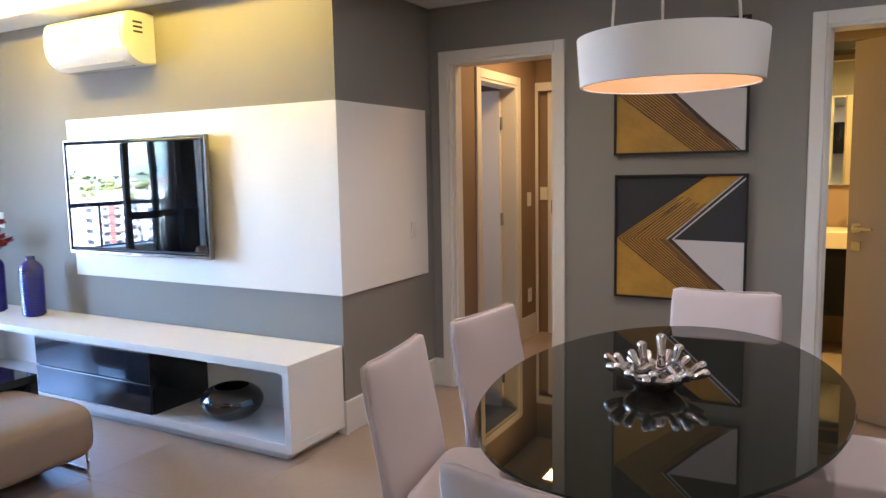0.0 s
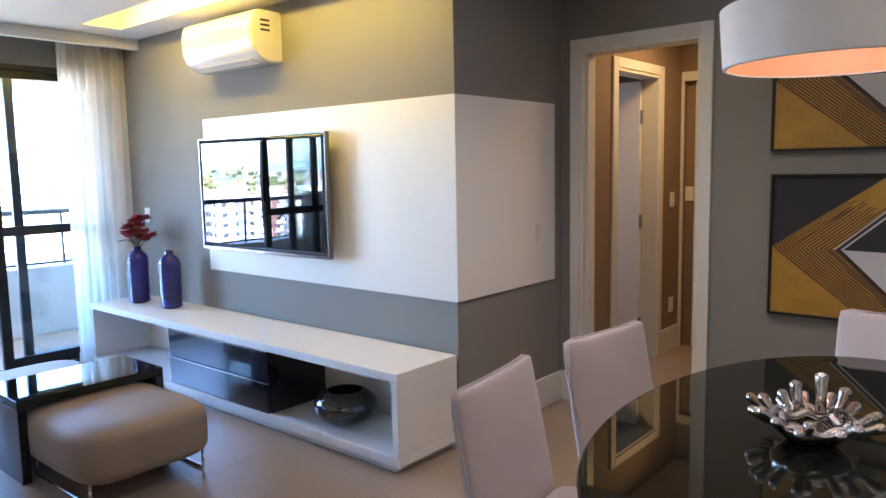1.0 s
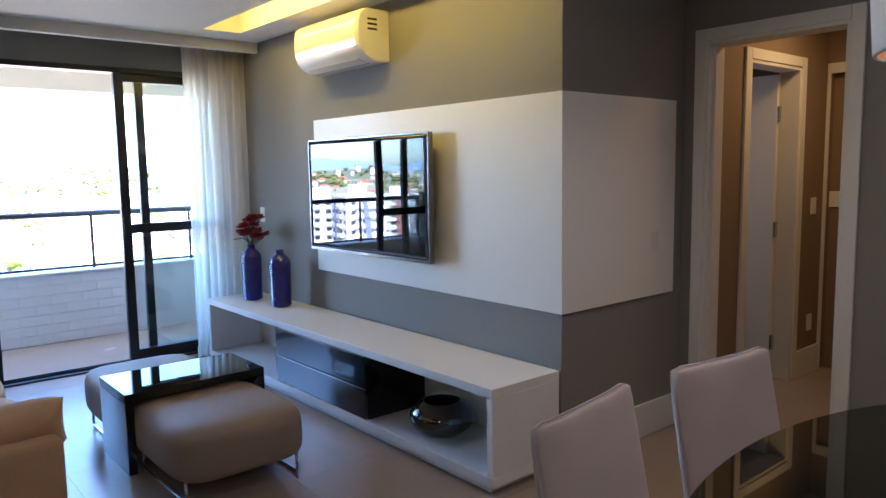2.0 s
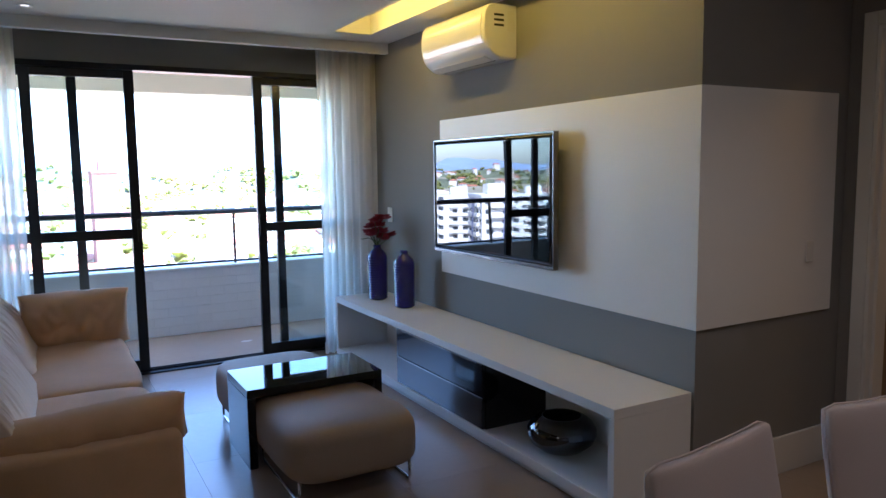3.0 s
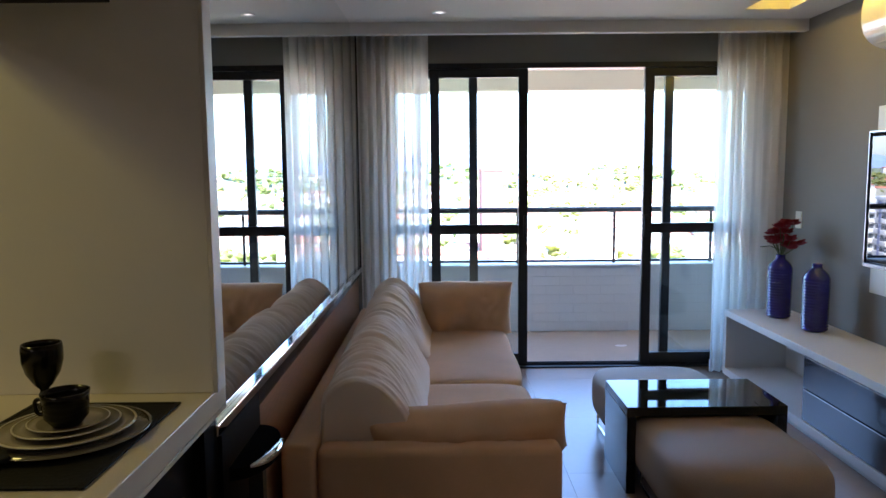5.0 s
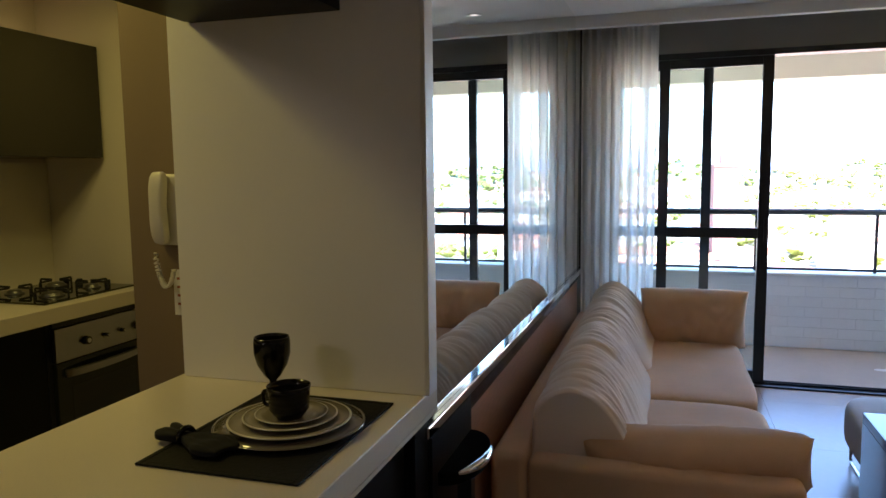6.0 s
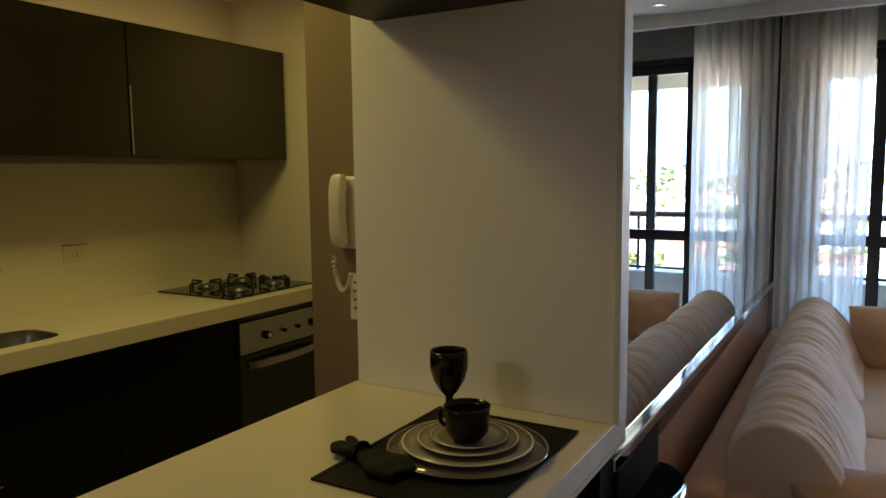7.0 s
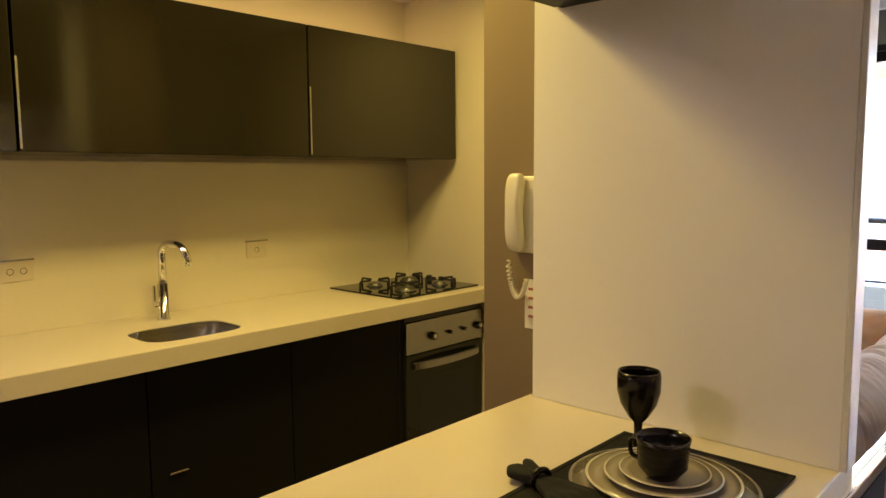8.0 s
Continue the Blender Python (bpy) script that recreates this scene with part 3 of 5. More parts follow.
part("sill_track", boxes((-8.22, -8.09, 5.24, 7.95, 0.0, 0.012), (-8.187, -8.183, 5.24, 7.95, 0.012, 0.026), (-8.142, -8.138, 5.24, 7.95, 0.012, 0.026)),
     BLACK_METAL, window)
for i, (y0, y1, x) in enumerate(((5.24, 5.91, -8.185), (5.565, 6.275, -8.140), (7.12, 7.83, -8.140), (7.28, 7.95, -8.185))):
    s0 = 0.062 if i in (0, 3) else 0.068
    sash = part("leaf", boxes((x - 0.02, x + 0.02, y0, y0 + s0, 0.026, 2.196), (x - 0.02, x + 0.02, y1 - s0, y1, 0.026, 2.196),
                              (x - 0.019, x + 0.019, y0 + s0, y1 - s0, 0.026, 0.105), (x - 0.019, x + 0.019, y0 + s0, y1 - s0, 2.138, 2.196),
                              (x - 0.019, x + 0.019, y0 + s0, y1 - s0, 1.005, 1.075), bevel=0.002), BLACK_METAL, window)
    for z0, z1 in ((0.105, 1.005), (1.075, 2.138)):
        g = part("pane", box(x - 0.003, x + 0.003, y0 + s0, y1 - s0, z0, z1), PANE, sash)
        g.visible_shadow = False
    if i in (1, 2):
        yh = y1 - 0.02 if i == 1 else y0 + 0.02
        part("pull", box(x + 0.0195, x + 0.034, yh - 0.012, yh + 0.012, 0.98, 1.14, bevel=0.003), BLACK_METAL, sash)

# balcony
structure("balcony_floor", box(-9.62, -8.25, 3.6, 8.9, -0.25, -0.02), TILE_FLOOR, "beige tiled balcony floor", "floor")
structure("balcony_ceiling", boxes((-9.62, -8.25, 3.6, 8.9, 2.42, 2.75), (-9.62, -9.42, 3.6, 8.9, 2.185, 2.42)), SOFFIT_CREAM,
          "cream balcony soffit with an edge beam", "ceiling")
structure("balcony_end", box(-9.62, -8.25, 8.9, 9.0, -0.25, 2.75), CEILING_PAINT, "end wall of the balcony", "wall")
parapet = structure("parapet", boxes((-9.60, -9.43, 3.6, 8.9, -0.02, 0.585), (-9.43, -8.25, 3.6, 3.77, -0.02, 0.585)), MORTAR,
                    "white tiled balcony parapet", "parapet")
structure("parapet_cap", boxes((-9.615, -9.41, 3.6, 8.9, 0.586, 0.606), (-9.409, -8.25, 3.6, 3.79, 0.586, 0.606), bevel=0.004), TRIM_WHITE, "pale parapet coping", "coping")
structure("balcony_side_wall", box(-9.41, -8.2505, 4.50, 4.62, -0.02, 1.18), BROWN_PAINT, "dark brown half-height wall across the end of the balcony", "wall")
railing = thing("balcony_railing", (-9.52, 6.3, 0.606), "black metal railing with a thick handrail on the parapet", "railing")
part("handrail", tube(rounded_path([(0, 2.55, 0.50), (0, -2.60, 0.50), (1.2, -2.60, 0.50)], 0.12), 0.027, 12), BLACK_METAL, railing, smooth=True)
part("lower_rail", boxes((-0.012, 0.012, -2.6, 2.55, 0.012, 0.034), (0.0, 1.2, -2.612, -2.588, 0.012, 0.034)), BLACK_METAL, railing)
for y in (-2.6, -1.75, -0.85, 0.05, 0.95, 1.85, 2.5):
    part("post", box(-0.011, 0.011, y - 0.011, y + 0.011, 0, 0.49), BLACK_METAL, railing)

# ---- curtains ----


def curtain(y0, y1, folds, seed, label):
    ob = thing("sheer_curtain", (-7.93, (y0 + y1) / 2, 0.012), label, "curtain", "sheer curtains")
    rnd = random.Random(seed)
    phase = [rnd.uniform(-0.6, 0.6) for _ in range(folds + 2)]
    bm = bmesh.new()
    nu, nz = folds * 12, 22
    grid = []
    for iz in range(nz + 1):
        z = 2.60 * iz / nz
        row = []
        for iu in range(nu + 1):
            u = iu / nu
            k = u * folds
            p = phase[int(k)] * (1 - k % 1) + phase[int(k) + 1] * (k % 1)
            swell = 0.034 * (0.75 + 0.35 * math.sin(3.1 * u + seed)) * (0.8 + 0.3 * math.sin(0.9 * z + p))
            x = swell * math.sin(2 * math.pi * k + p + 0.25 * math.sin(1.3 * z + seed)) + 0.006 * math.sin(7 * k + 2 * z)
            y = (u - 0.5) * (y1 - y0) * (1 - 0.05 * (1 - z / 2.6)) + 0.007 * math.sin(2 * math.pi * k + 1.2 + p)
            row.append(bm.verts.new((x, y, z)))
        grid.append(row)
    for a, c in zip(grid, grid[1:]):
        for i in range(nu):
            bm.faces.new((a[i], a[i + 1], c[i + 1], c[i]))
    part("cloth", bm, VOILE, ob, smooth=True)
    hem = bmesh.new()
    for i in range(nu):
        x0, y_0, x1, y_1 = grid_x(y0, y1, folds, seed, phase, i / nu), (i / nu - 0.5) * (y1 - y0) * 0.95, grid_x(y0, y1, folds, seed, phase, (i + 1) / nu), ((i + 1) / nu - 0.5) * (y1 - y0) * 0.95
        vs = [hem.verts.new(c) for c in ((x0 + 0.002, y_0, 0), (x1 + 0.002, y_1, 0), (x1 + 0.002, y_1, 0.09), (x0 + 0.002, y_0, 0.09))]
        hem.faces.new(vs)
    bmesh.ops.remove_doubles(hem, verts=hem.verts[:], dist=0.0005)
    part("hem", hem, VOILE, ob, smooth=True)
    part("rail", box(-0.012, 0.012, -(y1 - y0) / 2, (y1 - y0) / 2, 2.60, 2.688), WHITE_PLASTIC, ob)
    return ob


def grid_x(y0, y1, folds, seed, phase, u):
    k = min(u * folds, folds - 1e-6)
    p = phase[int(k)] * (1 - k % 1) + phase[int(k) + 1] * (k % 1)
    swell = 0.034 * (0.75 + 0.35 * math.sin(3.1 * u + seed)) * (0.8 + 0.3 * math.sin(p))
    return swell * math.sin(2 * math.pi * k + p + 0.25 * math.sin(seed)) + 0.006 * math.sin(7 * k)


curtain(5.055, 5.555, 8, 1, "sheer off-white voile curtain gathered beside the mirror")
curtain(7.555, 8.045, 8, 5, "sheer off-white voile curtain gathered beside the media unit")

# ---- mirror wall ----
mirror = thing("wall_mirror_panel", (-6.40, Y_MIRROR + 0.019, 0.80), "large plain wall mirror with a chrome lower trim", "mirror", turn=-0.6)
part("backing", box(-1.63, 1.69, -0.016, -0.0062, 0.01, 1.63), BLACK_METAL, mirror, "dark backing board")
part("glass", box(-1.64, 1.70, -0.006, 0.0, 0.0, 1.635), MIRROR, mirror)
part("chrome_trim", box(-1.64, 1.70, -0.016, 0.020, -0.034, -0.001, bevel=0.004), CHROME, mirror, "chrome trim along the lower edge")
part("end_profile", box(-1.665, -1.642, -0.012, 0.012, 0.0, 1.635, bevel=0.002), BLACK_METAL, mirror, "dark vertical edge profile")
structure("wainscot", box(-8.09, X_PIER, Y_MIRROR - 0.012, Y_MIRROR + 0.006, 0, 0.698), WOOD_PANEL, "brown wooden wainscot under the mirror", "wainscot")
structure("mirror_ledge", box(-8.09, X_PIER, Y_MIRROR - 0.012, Y_MIRROR + 0.012, 0.6985, 0.765, bevel=0.002), DARK_LACQUER, "dark glossy band between wainscot and mirror", "trim")

# ---- bar with partition panel ----
structure("partition_base", box(X_PIER + 0.0005, X_PART, 4.347, 5.030, 0.0, 0.8545), DARK_WOOD, "dark panelled foot under the partition", "panel")
structure("partition", box(X_PIER + 0.0005, X_PART, 4.347, 5.060, 0.9125, 2.44, bevel=0.002), PANEL_WHITE, "smooth off-white partition panel at the end of the bar", "partition")
structure("partition_edge", box(X_PART - 0.062, X_PART + 0.001, 5.0603, 5.072, 0.9125, 2.44, bevel=0.002), TRIM_WHITE, "pale aluminium edge strip of the partition", "trim")
structure("bar_base", box(X_PART + 0.0005, -2.98, 4.45, 5.0, 0, 0.855), DARK_WOOD, "dark panelled base of the bar", "bar base")
# the panel's far stretch stands in for shadow on the wood
structure("bar_skirt", box(-5.12, X_PIER - 0.0005, 5.0265, 5.043, 0, 0.762), DARK_WOOD, "dark panel under the partition end, lengthened as shadow on the wainscot", "panel")
bar = thing("bar_counter", (-3.79, 4.69, 0.855), "cream quartz bar counter with a square edge", "counter")
part("worktop", box(-0.9295, 0.88, -0.36, 0.370, 0.0005, 0.057, bevel=0.003), QUARTZ, bar)
part("apron", box(-0.9295, 0.88, 0.330, 0.3695, -0.012, 0.0), QUARTZ, bar, "lip under the front edge")
over = thing("overhead_cabinet", (-3.79, 4.64, 1.868), "dark overhead cabinet hanging above the bar", "cabinet")
part("body", box(-0.829, 0.9, -0.215, 0.215, 0.0, 0.571, bevel=0.002), DARK_WOOD, over)
for k in range(3):
    part("door", box(-0.827 + k * 0.575, -0.827 + (k + 1) * 0.575 - 0.004, -0.233, -0.216, 0.004, 0.567, bevel=0.002), DARK_WOOD, over)

# ---- media unit, panel, television, air conditioner ----
structure("wall_panel_front", box(-6.852, X_CORNER + 0.012, Y_TV - 0.013, Y_TV - 0.0002, 0.766, 1.801, bevel=0.0015), PANEL_WHITE, "smooth white laminate panel behind the television", "wall panel")
structure("wall_panel_side", box(X_CORNER + 0.0002, X_CORNER + 0.012, Y_TV - 0.0005, 8.982, 0.766, 1.801, bevel=0.0015), PANEL_WHITE, "smooth white laminate panel wrapping the wall corner", "wall panel")

rack = thing("media_unit", (-6.20, 7.83, 0.0), "long low white lacquered media unit with dark drawers", "media unit")
RX0, RX1, RY0, RY1 = -1.575, 1.563, -0.224, 0.216
part("top", box(RX0, RX1, RY0, RY1, 0.453, 0.496, bevel=0.002), WHITE_LACQUER, rack)
part("base", box(RX0, RX1, RY0, RY1, 0.042, 0.090, bevel=0.002), WHITE_LACQUER, rack)
for a in (RX0, RX1 - 0.038):
    part("end_panel", box(a, a + 0.038, RY0, RY1, 0.0905, 0.4525, bevel=0.002), WHITE_LACQUER, rack)
part("back_panel", box(RX0 + 0.038, RX1 - 0.038, RY1 - 0.018, RY1 - 0.001, 0.0905, 0.4525), WHITE_LACQUER, rack)
part("plinth", box(RX0 + 0.05, RX1 - 0.05, RY0 + 0.035, RY1 - 0.001, 0.0, 0.0415), TRIM_WHITE, rack, "recessed off-white plinth")
part("drawer_case", box(-0.48, 0.56, RY0 + 0.026, RY1 - 0.019, 0.0908, 0.4522), DARK_LACQUER, rack, "dark drawer case")
for z0, z1 in ((0.094, 0.268), (0.273, 0.449)):
    d = part("drawer", box(-0.478, 0.558, RY0 + 0.004, RY0 + 0.0255, z0, z1, bevel=0.002), DARK_LACQUER, rack, "dark glossy drawer front")
    part("finger_rail", box(-0.478, 0.558, RY0 + 0.001, RY0 + 0.0035, z1 - 0.006, z1), STEEL, d)

tv = thing("television", (-6.104, 7.977, 0.934), "slim black flat television with a glossy screen", "television", turn=1.4)
TW, TH = 0.617, 0.724


def bowed_screen(w, z0, z1, front, rear, nu=48, nz=28):
    """A thin sheet with the slight waves of a large flat panel."""
    bm = bmesh.new()
    grid = []
    for j in range(nz + 1):
        z = z0 + (z1 - z0) * j / nz
        row = []
        for i in range(nu + 1):
            u = 2 * i / nu - 1
            wave = 0.00022 * noise.noise(Vector((u * 3.0, z * 2.6, 4.0))) * (1 - u * u)
            row.append(bm.verts.new((u * w, front + wave, z)))
        grid.append(row)
    for a, c in zip(grid, grid[1:]):
        for i in range(nu):
            bm.faces.new((a[i], a[i + 1], c[i + 1], c[i])).smooth = True
    rim = [grid[0][i] for i in range(nu + 1)] + [grid[j][nu] for j in range(1, nz + 1)] + [grid[nz][i] for i in range(nu - 1, -1, -1)] + [grid[j][0] for j in range(nz - 1, 0, -1)]
    back_rim = [bm.verts.new((v.co.x, rear, v.co.z)) for v in rim]
    for k in range(len(rim)):
        n = (k + 1) % len(rim)
        bm.faces.new((rim[n], rim[k], back_rim[k], back_rim[n]))
    bm.faces.new(back_rim)
    return bm


part("screen", bowed_screen(TW - 0.009, 0.020, TH - 0.010, -0.0335, -0.0265), SCREEN, tv, "glossy dark screen")
part("bezel", boxes((-TW, TW, -0.036, -0.0005, 0.0, 0.0195), (-TW, TW, -0.036, -0.0005, TH - 0.0095, TH), (-TW, -TW + 0.0085, -0.036, -0.0005, 0.02, TH - 0.010), (TW - 0.0085, TW, -0.036, -0.0005, 0.02, TH - 0.010), bevel=0.0015), TV_BEZEL, tv, "thin dark silver bezel")
part("back_cover", box(-TW + 0.018, TW - 0.018, -0.026, 0.016, 0.01, TH - 0.006, bevel=0.005), BLACK_PLASTIC, tv)
part("wall_bracket", box(-0.22, 0.22, 0.0165, 0.0665, 0.22, 0.52), BLACK_METAL, tv)
part("foot_badge", box(-0.04, 0.04, -0.038, -0.0365, 0.004, 0.012), STEEL, tv)

ac = thing("air_conditioner", (-6.343, Y_TV, 2.087), "white split air conditioner on the grey wall", "air conditioner")
prof = [(0, 0.0), (-0.06, -0.004), (-0.110, 0.000), (-0.158, 0.022), (-0.196, 0.062), (-0.215, 0.115), (-0.219, 0.175), (-0.213, 0.238), (-0.196, 0.278), (-0.160, 0.297), (-0.10, 0.301), (0, 0.30)]


def extrude_profile(points, x0, x1):
    bm = bmesh.new()
    ends = []
    for x in (x0, x1):
        ends.append([bm.verts.new((x, y, z)) for y, z in points])
    n = len(points)
    for k in range(n):
        bm.faces.new((ends[0][k], ends[0][(k + 1) % n], ends[1][(k + 1) % n], ends[1][k]))
    bm.faces.new(ends[0][::-1])
    bm.faces.new(ends[1])
    bmesh.ops.recalc_face_normals(bm, faces=bm.faces[:])
    return bm


def smooth_curve(points, steps=5):
    out = []
    for k in range(len(points) - 1):
        p0, p1, p2, p3 = (Vector(points[min(max(k + d, 0), len(points) - 1)]) for d in (-1, 0, 1, 2))
        for m in range(steps):
            t = m / steps
            out.append(0.5 * (2 * p1 + (p2 - p0) * t + (2 * p0 - 5 * p1 + 4 * p2 - p3) * t * t + (3 * p1 - p0 - 3 * p2 + p3) * t ** 3))
    return out + [Vector(points[-1])]


def casing(points, half, centre=(-0.09, 0.15)):
    """A long casing: one rounded section drawn along x, its ends drawn in softly."""
    bm = bmesh.new()
    rings = []
    for x, grow in ((-half, 0.93), (-half + 0.003, 0.965), (-half + 0.010, 0.988), (-half + 0.022, 1.0), (half - 0.022, 1.0), (half - 0.010, 0.988), (half - 0.003, 0.965), (half, 0.93)):
        rings.append([bm.verts.new((x, min(0.0, centre[0] + (q.x - centre[0]) * grow) if q.x < -0.001 else 0.0, centre[1] + (q.y - centre[1]) * grow)) for q in points])
    n = len(points)
    for a, c in zip(rings, rings[1:]):
        for k in range(n):
            bm.faces.new((a[k], a[(k + 1) % n], c[(k + 1) % n], c[k])).smooth = k < n - 1
    bm.faces.new(rings[0][::-1])
    bm.faces.new(rings[-1])
    bmesh.ops.recalc_face_normals(bm, faces=bm.faces[:])
    return bm


curve = smooth_curve(prof)
part("body", casing(curve, 0.378), AC_WHITE, ac)
shell = [q for q in curve if q.x < -0.185 and 0.075 < q.y < 0.262]
part("front_panel", extrude_profile([(q.x - 0.0035, q.y) for q in shell] + [(q.x + 0.004, q.y) for q in reversed(shell)], -0.350, 0.350), AC_WHITE, ac, smooth=False)
part("louvre", extrude_profile([(-0.105, -0.005), (-0.168, 0.015), (-0.172, 0.021), (-0.108, 0.001)], -0.30, 0.30), AC_WHITE, ac, "air outlet flap")
part("outlet_slot", box(-0.305, 0.305, -0.10, -0.085, -0.0035, 0.0), DARK_SLOT, ac)
for k in range(3):
    part("side_slot", box(0.3775, 0.3795, -0.150, -0.085, 0.175 + 0.028 * k, 0.187 + 0.028 * k), DARK_SLOT, ac, "dark side vent slot")
part("rating_label", box(0.3775, 0.3792, -0.06, -0.015, 0.15, 0.262), PAPER, ac, "pale rating label")

# ---- vases, flowers and bowl on the media unit ----


def ribbed_vase(place, h, label):
    ob = thing("ceramic_vase", place, label, "vase", "blue vases")
    prof = [(0, 0), (0.060, 0), (0.066, 0.006)]
    ribs = 17
    for k in range(ribs * 4 + 1):
        z = 0.012 + k / (ribs * 4) * (h * 0.74)
        prof.append((0.0765 + 0.0024 * math.sin(k / 4 * 2 * math.pi) - 0.004 * (1 - k / (ribs * 4)), z))
    for r, z in ((0.074, 0.80), (0.065, 0.85), (0.049, 0.895), (0.035, 0.922), (0.029, 0.945), (0.0285, 0.985), (0.031, 1.0), (0.026, 1.0), (0.024, 0.95), (0.024, 0.86), (0, 0.86)):
        prof.append((r, z * h))
    part("body", lathe(prof, 40), COBALT, ob, smooth=True)
    return ob


ribbed_vase((-7.48, 7.842, 0.4965), 0.415, "ribbed cobalt blue ceramic vase holding red flowers")
ribbed_vase((-7.075, 7.868, 0.4965), 0.405, "ribbed cobalt blue ceramic vase, empty")
bouquet = thing("flower_bouquet", (-7.48, 7.842, 0.4965 + 0.362), "red artificial orchid blossoms with thin stems in the vase", "flowers")
rnd = random.Random(7)
stem_mesh = bmesh.new()
heads = []
for k in range(17):
    a = 2 * math.pi * k / 17 + rnd.uniform(-0.3, 0.3)
    reach, top = rnd.uniform(0.03, 0.165), rnd.uniform(0.09, 0.25)
    tip = (reach * math.cos(a), reach * math.sin(a) * 0.7, top)
    tube([(0, 0, 0), (0.008 * math.cos(a), 0.008 * math.sin(a), 0.045), (tip[0] * 0.6, tip[1] * 0.6, top * 0.7), tip], 0.0022, 5, stem_mesh)
    heads.append(tip)
for a in (2.6, 3.0, 3.4):
    tube([(0, 0, 0.03), (0.05 * math.cos(a), 0.02, 0.075), (0.10 * math.cos(a), 0.0 - 0.03, 0.10), (0.19 * math.cos(a), -0.05, 0.085)], 0.0022, 5, stem_mesh)
part("stems", stem_mesh, GREEN_STEM, bouquet, "thin green-brown stems")
for tip in heads:
    bm = bmesh.new()
    for layer in range(2):
        for k in range(5):
            a = 2 * math.pi * (k + 0.5 * layer) / 5 + rnd.uniform(-0.25, 0.25)
            size, lift = rnd.uniform(0.040, 0.064), rnd.uniform(0.2, 1.0)
            d = Vector((math.cos(a), math.sin(a), lift)).normalized()
            side = d.cross(Vector((0, 0, 1))).normalized()
            up = side.cross(d)
            base = Vector(tip)
            ring = [base, base + d * size * 0.45 + side * size * 0.42 + up * 0.006, base + d * size * 0.85 + side * size * 0.30 + up * 0.010,
                    base + d * size * 1.05, base + d * size * 0.85 - side * size * 0.30 + up * 0.010, base + d * size * 0.45 - side * size * 0.42 + up * 0.006]
            mid = bm.verts.new(base + d * size * 0.55 - up * 0.006)
            vs = [bm.verts.new(p) for p in ring]
            for i in range(6):
                bm.faces.new((vs[i], vs[(i + 1) % 6], mid))
    part("blossom", bm, RED_PETAL, bouquet, "red blossom", smooth=True)

bowl = thing("decorative_bowl", (-5.215, 7.80, 0.0905), "round smoked mirror-glazed bowl with a dark mouth", "bowl")
part("body", lathe([(0, 0), (0.06, 0), (0.105, 0.012), (0.152, 0.05), (0.170, 0.088), (0.167, 0.118), (0.148, 0.148), (0.118, 0.170), (0.098, 0.178),
                    (0.093, 0.178), (0.096, 0.168), (0.138, 0.128), (0.150, 0.09), (0.11, 0.03), (0, 0.02)], 56), SMOKED, bowl, smooth=True)

# ---- coffee table and ottomans ----
side_table = thing("bridge_table", (-6.195, 6.826, 0), "black lacquered bridge-shaped coffee table over the ottomans", "coffee table")
part("top", box(-0.215, 0.215, -0.361, 0.361, 0.362, 0.404, bevel=0.002), BLACK_GLASS, side_table, "glossy black top")
for y in (-0.361, 0.319):
    part("side_panel", box(-0.215, 0.215, y, y + 0.042, 0.0, 0.3615, bevel=0.002), DARK_LACQUER, side_table)


def ottoman(place, turn, label):
    ob = thing("ottoman", place, label, "ottoman", "ottomans", turn=turn)
    bm = pillow(0.78, 0.645, 0.268, 5.0, 16, lumps=0.004, seed=place[0])
    bmesh.ops.translate(bm, verts=bm.verts[:], vec=(0, 0, 0.2185))
    part("cushion", bm, OTTOMAN_LEATHER, ob, smooth=True)
    for y in (-0.27, 0.27):
        part("sled_leg", tube(rounded_path([(-0.28, y, 0.11), (-0.28, y, 0.0085), (0.30, y, 0.0085), (0.30, y, 0.11)], 0.02), 0.0075, 8), CHROME, ob, "chrome sled leg", smooth=True)
    return ob


ottoman((-5.775, 6.825, 0), 0, "taupe leather ottoman on chrome sled legs, half under the table")
ottoman((-6.56, 6.80, 0), 180, "taupe leather ottoman on chrome sled legs, behind the table")

# ---- sofa ----
sofa = thing("sofa", (-6.48, 5.59, 0), "beige linen two-seat sofa along the mirror wall", "sofa")
SX0, SX1, SY0, SY1 = -1.20, 1.225, -0.52, 0.465
part("frame", boxes((SX0 + 0.11, SX1 - 0.11, SY0 + 0.12, SY1 - 0.03, 0.10, 0.29), bevel=0.02), SOFA_FABRIC, sofa)
part("back_frame", box(SX0 - 0.13, SX1, SY0, SY0 + 0.125, 0.10, 0.525, bevel=0.028, seg=4), SOFA_FABRIC, sofa, smooth=True)
for a in (SX0, SX1 - 0.115):
    part("armrest", box(a, a + 0.115, SY0 + 0.1255, SY1, 0.10, 0.505, bevel=0.028, seg=4), SOFA_FABRIC, sofa, smooth=True)
for i, (a, c) in enumerate(((SX0 + 0.118, 0.205), (0.212, SX1 - 0.118))):
    bm = pillow(c - a, 0.86, 0.165, 9.0, 16, lumps=0.006, seed=3.0 + i)
    bmesh.ops.translate(bm, verts=bm.verts[:], vec=((a + c) / 2, 0.030, 0.365))
    part("seat_cushion", bm, SOFA_FABRIC, sofa, smooth=True)
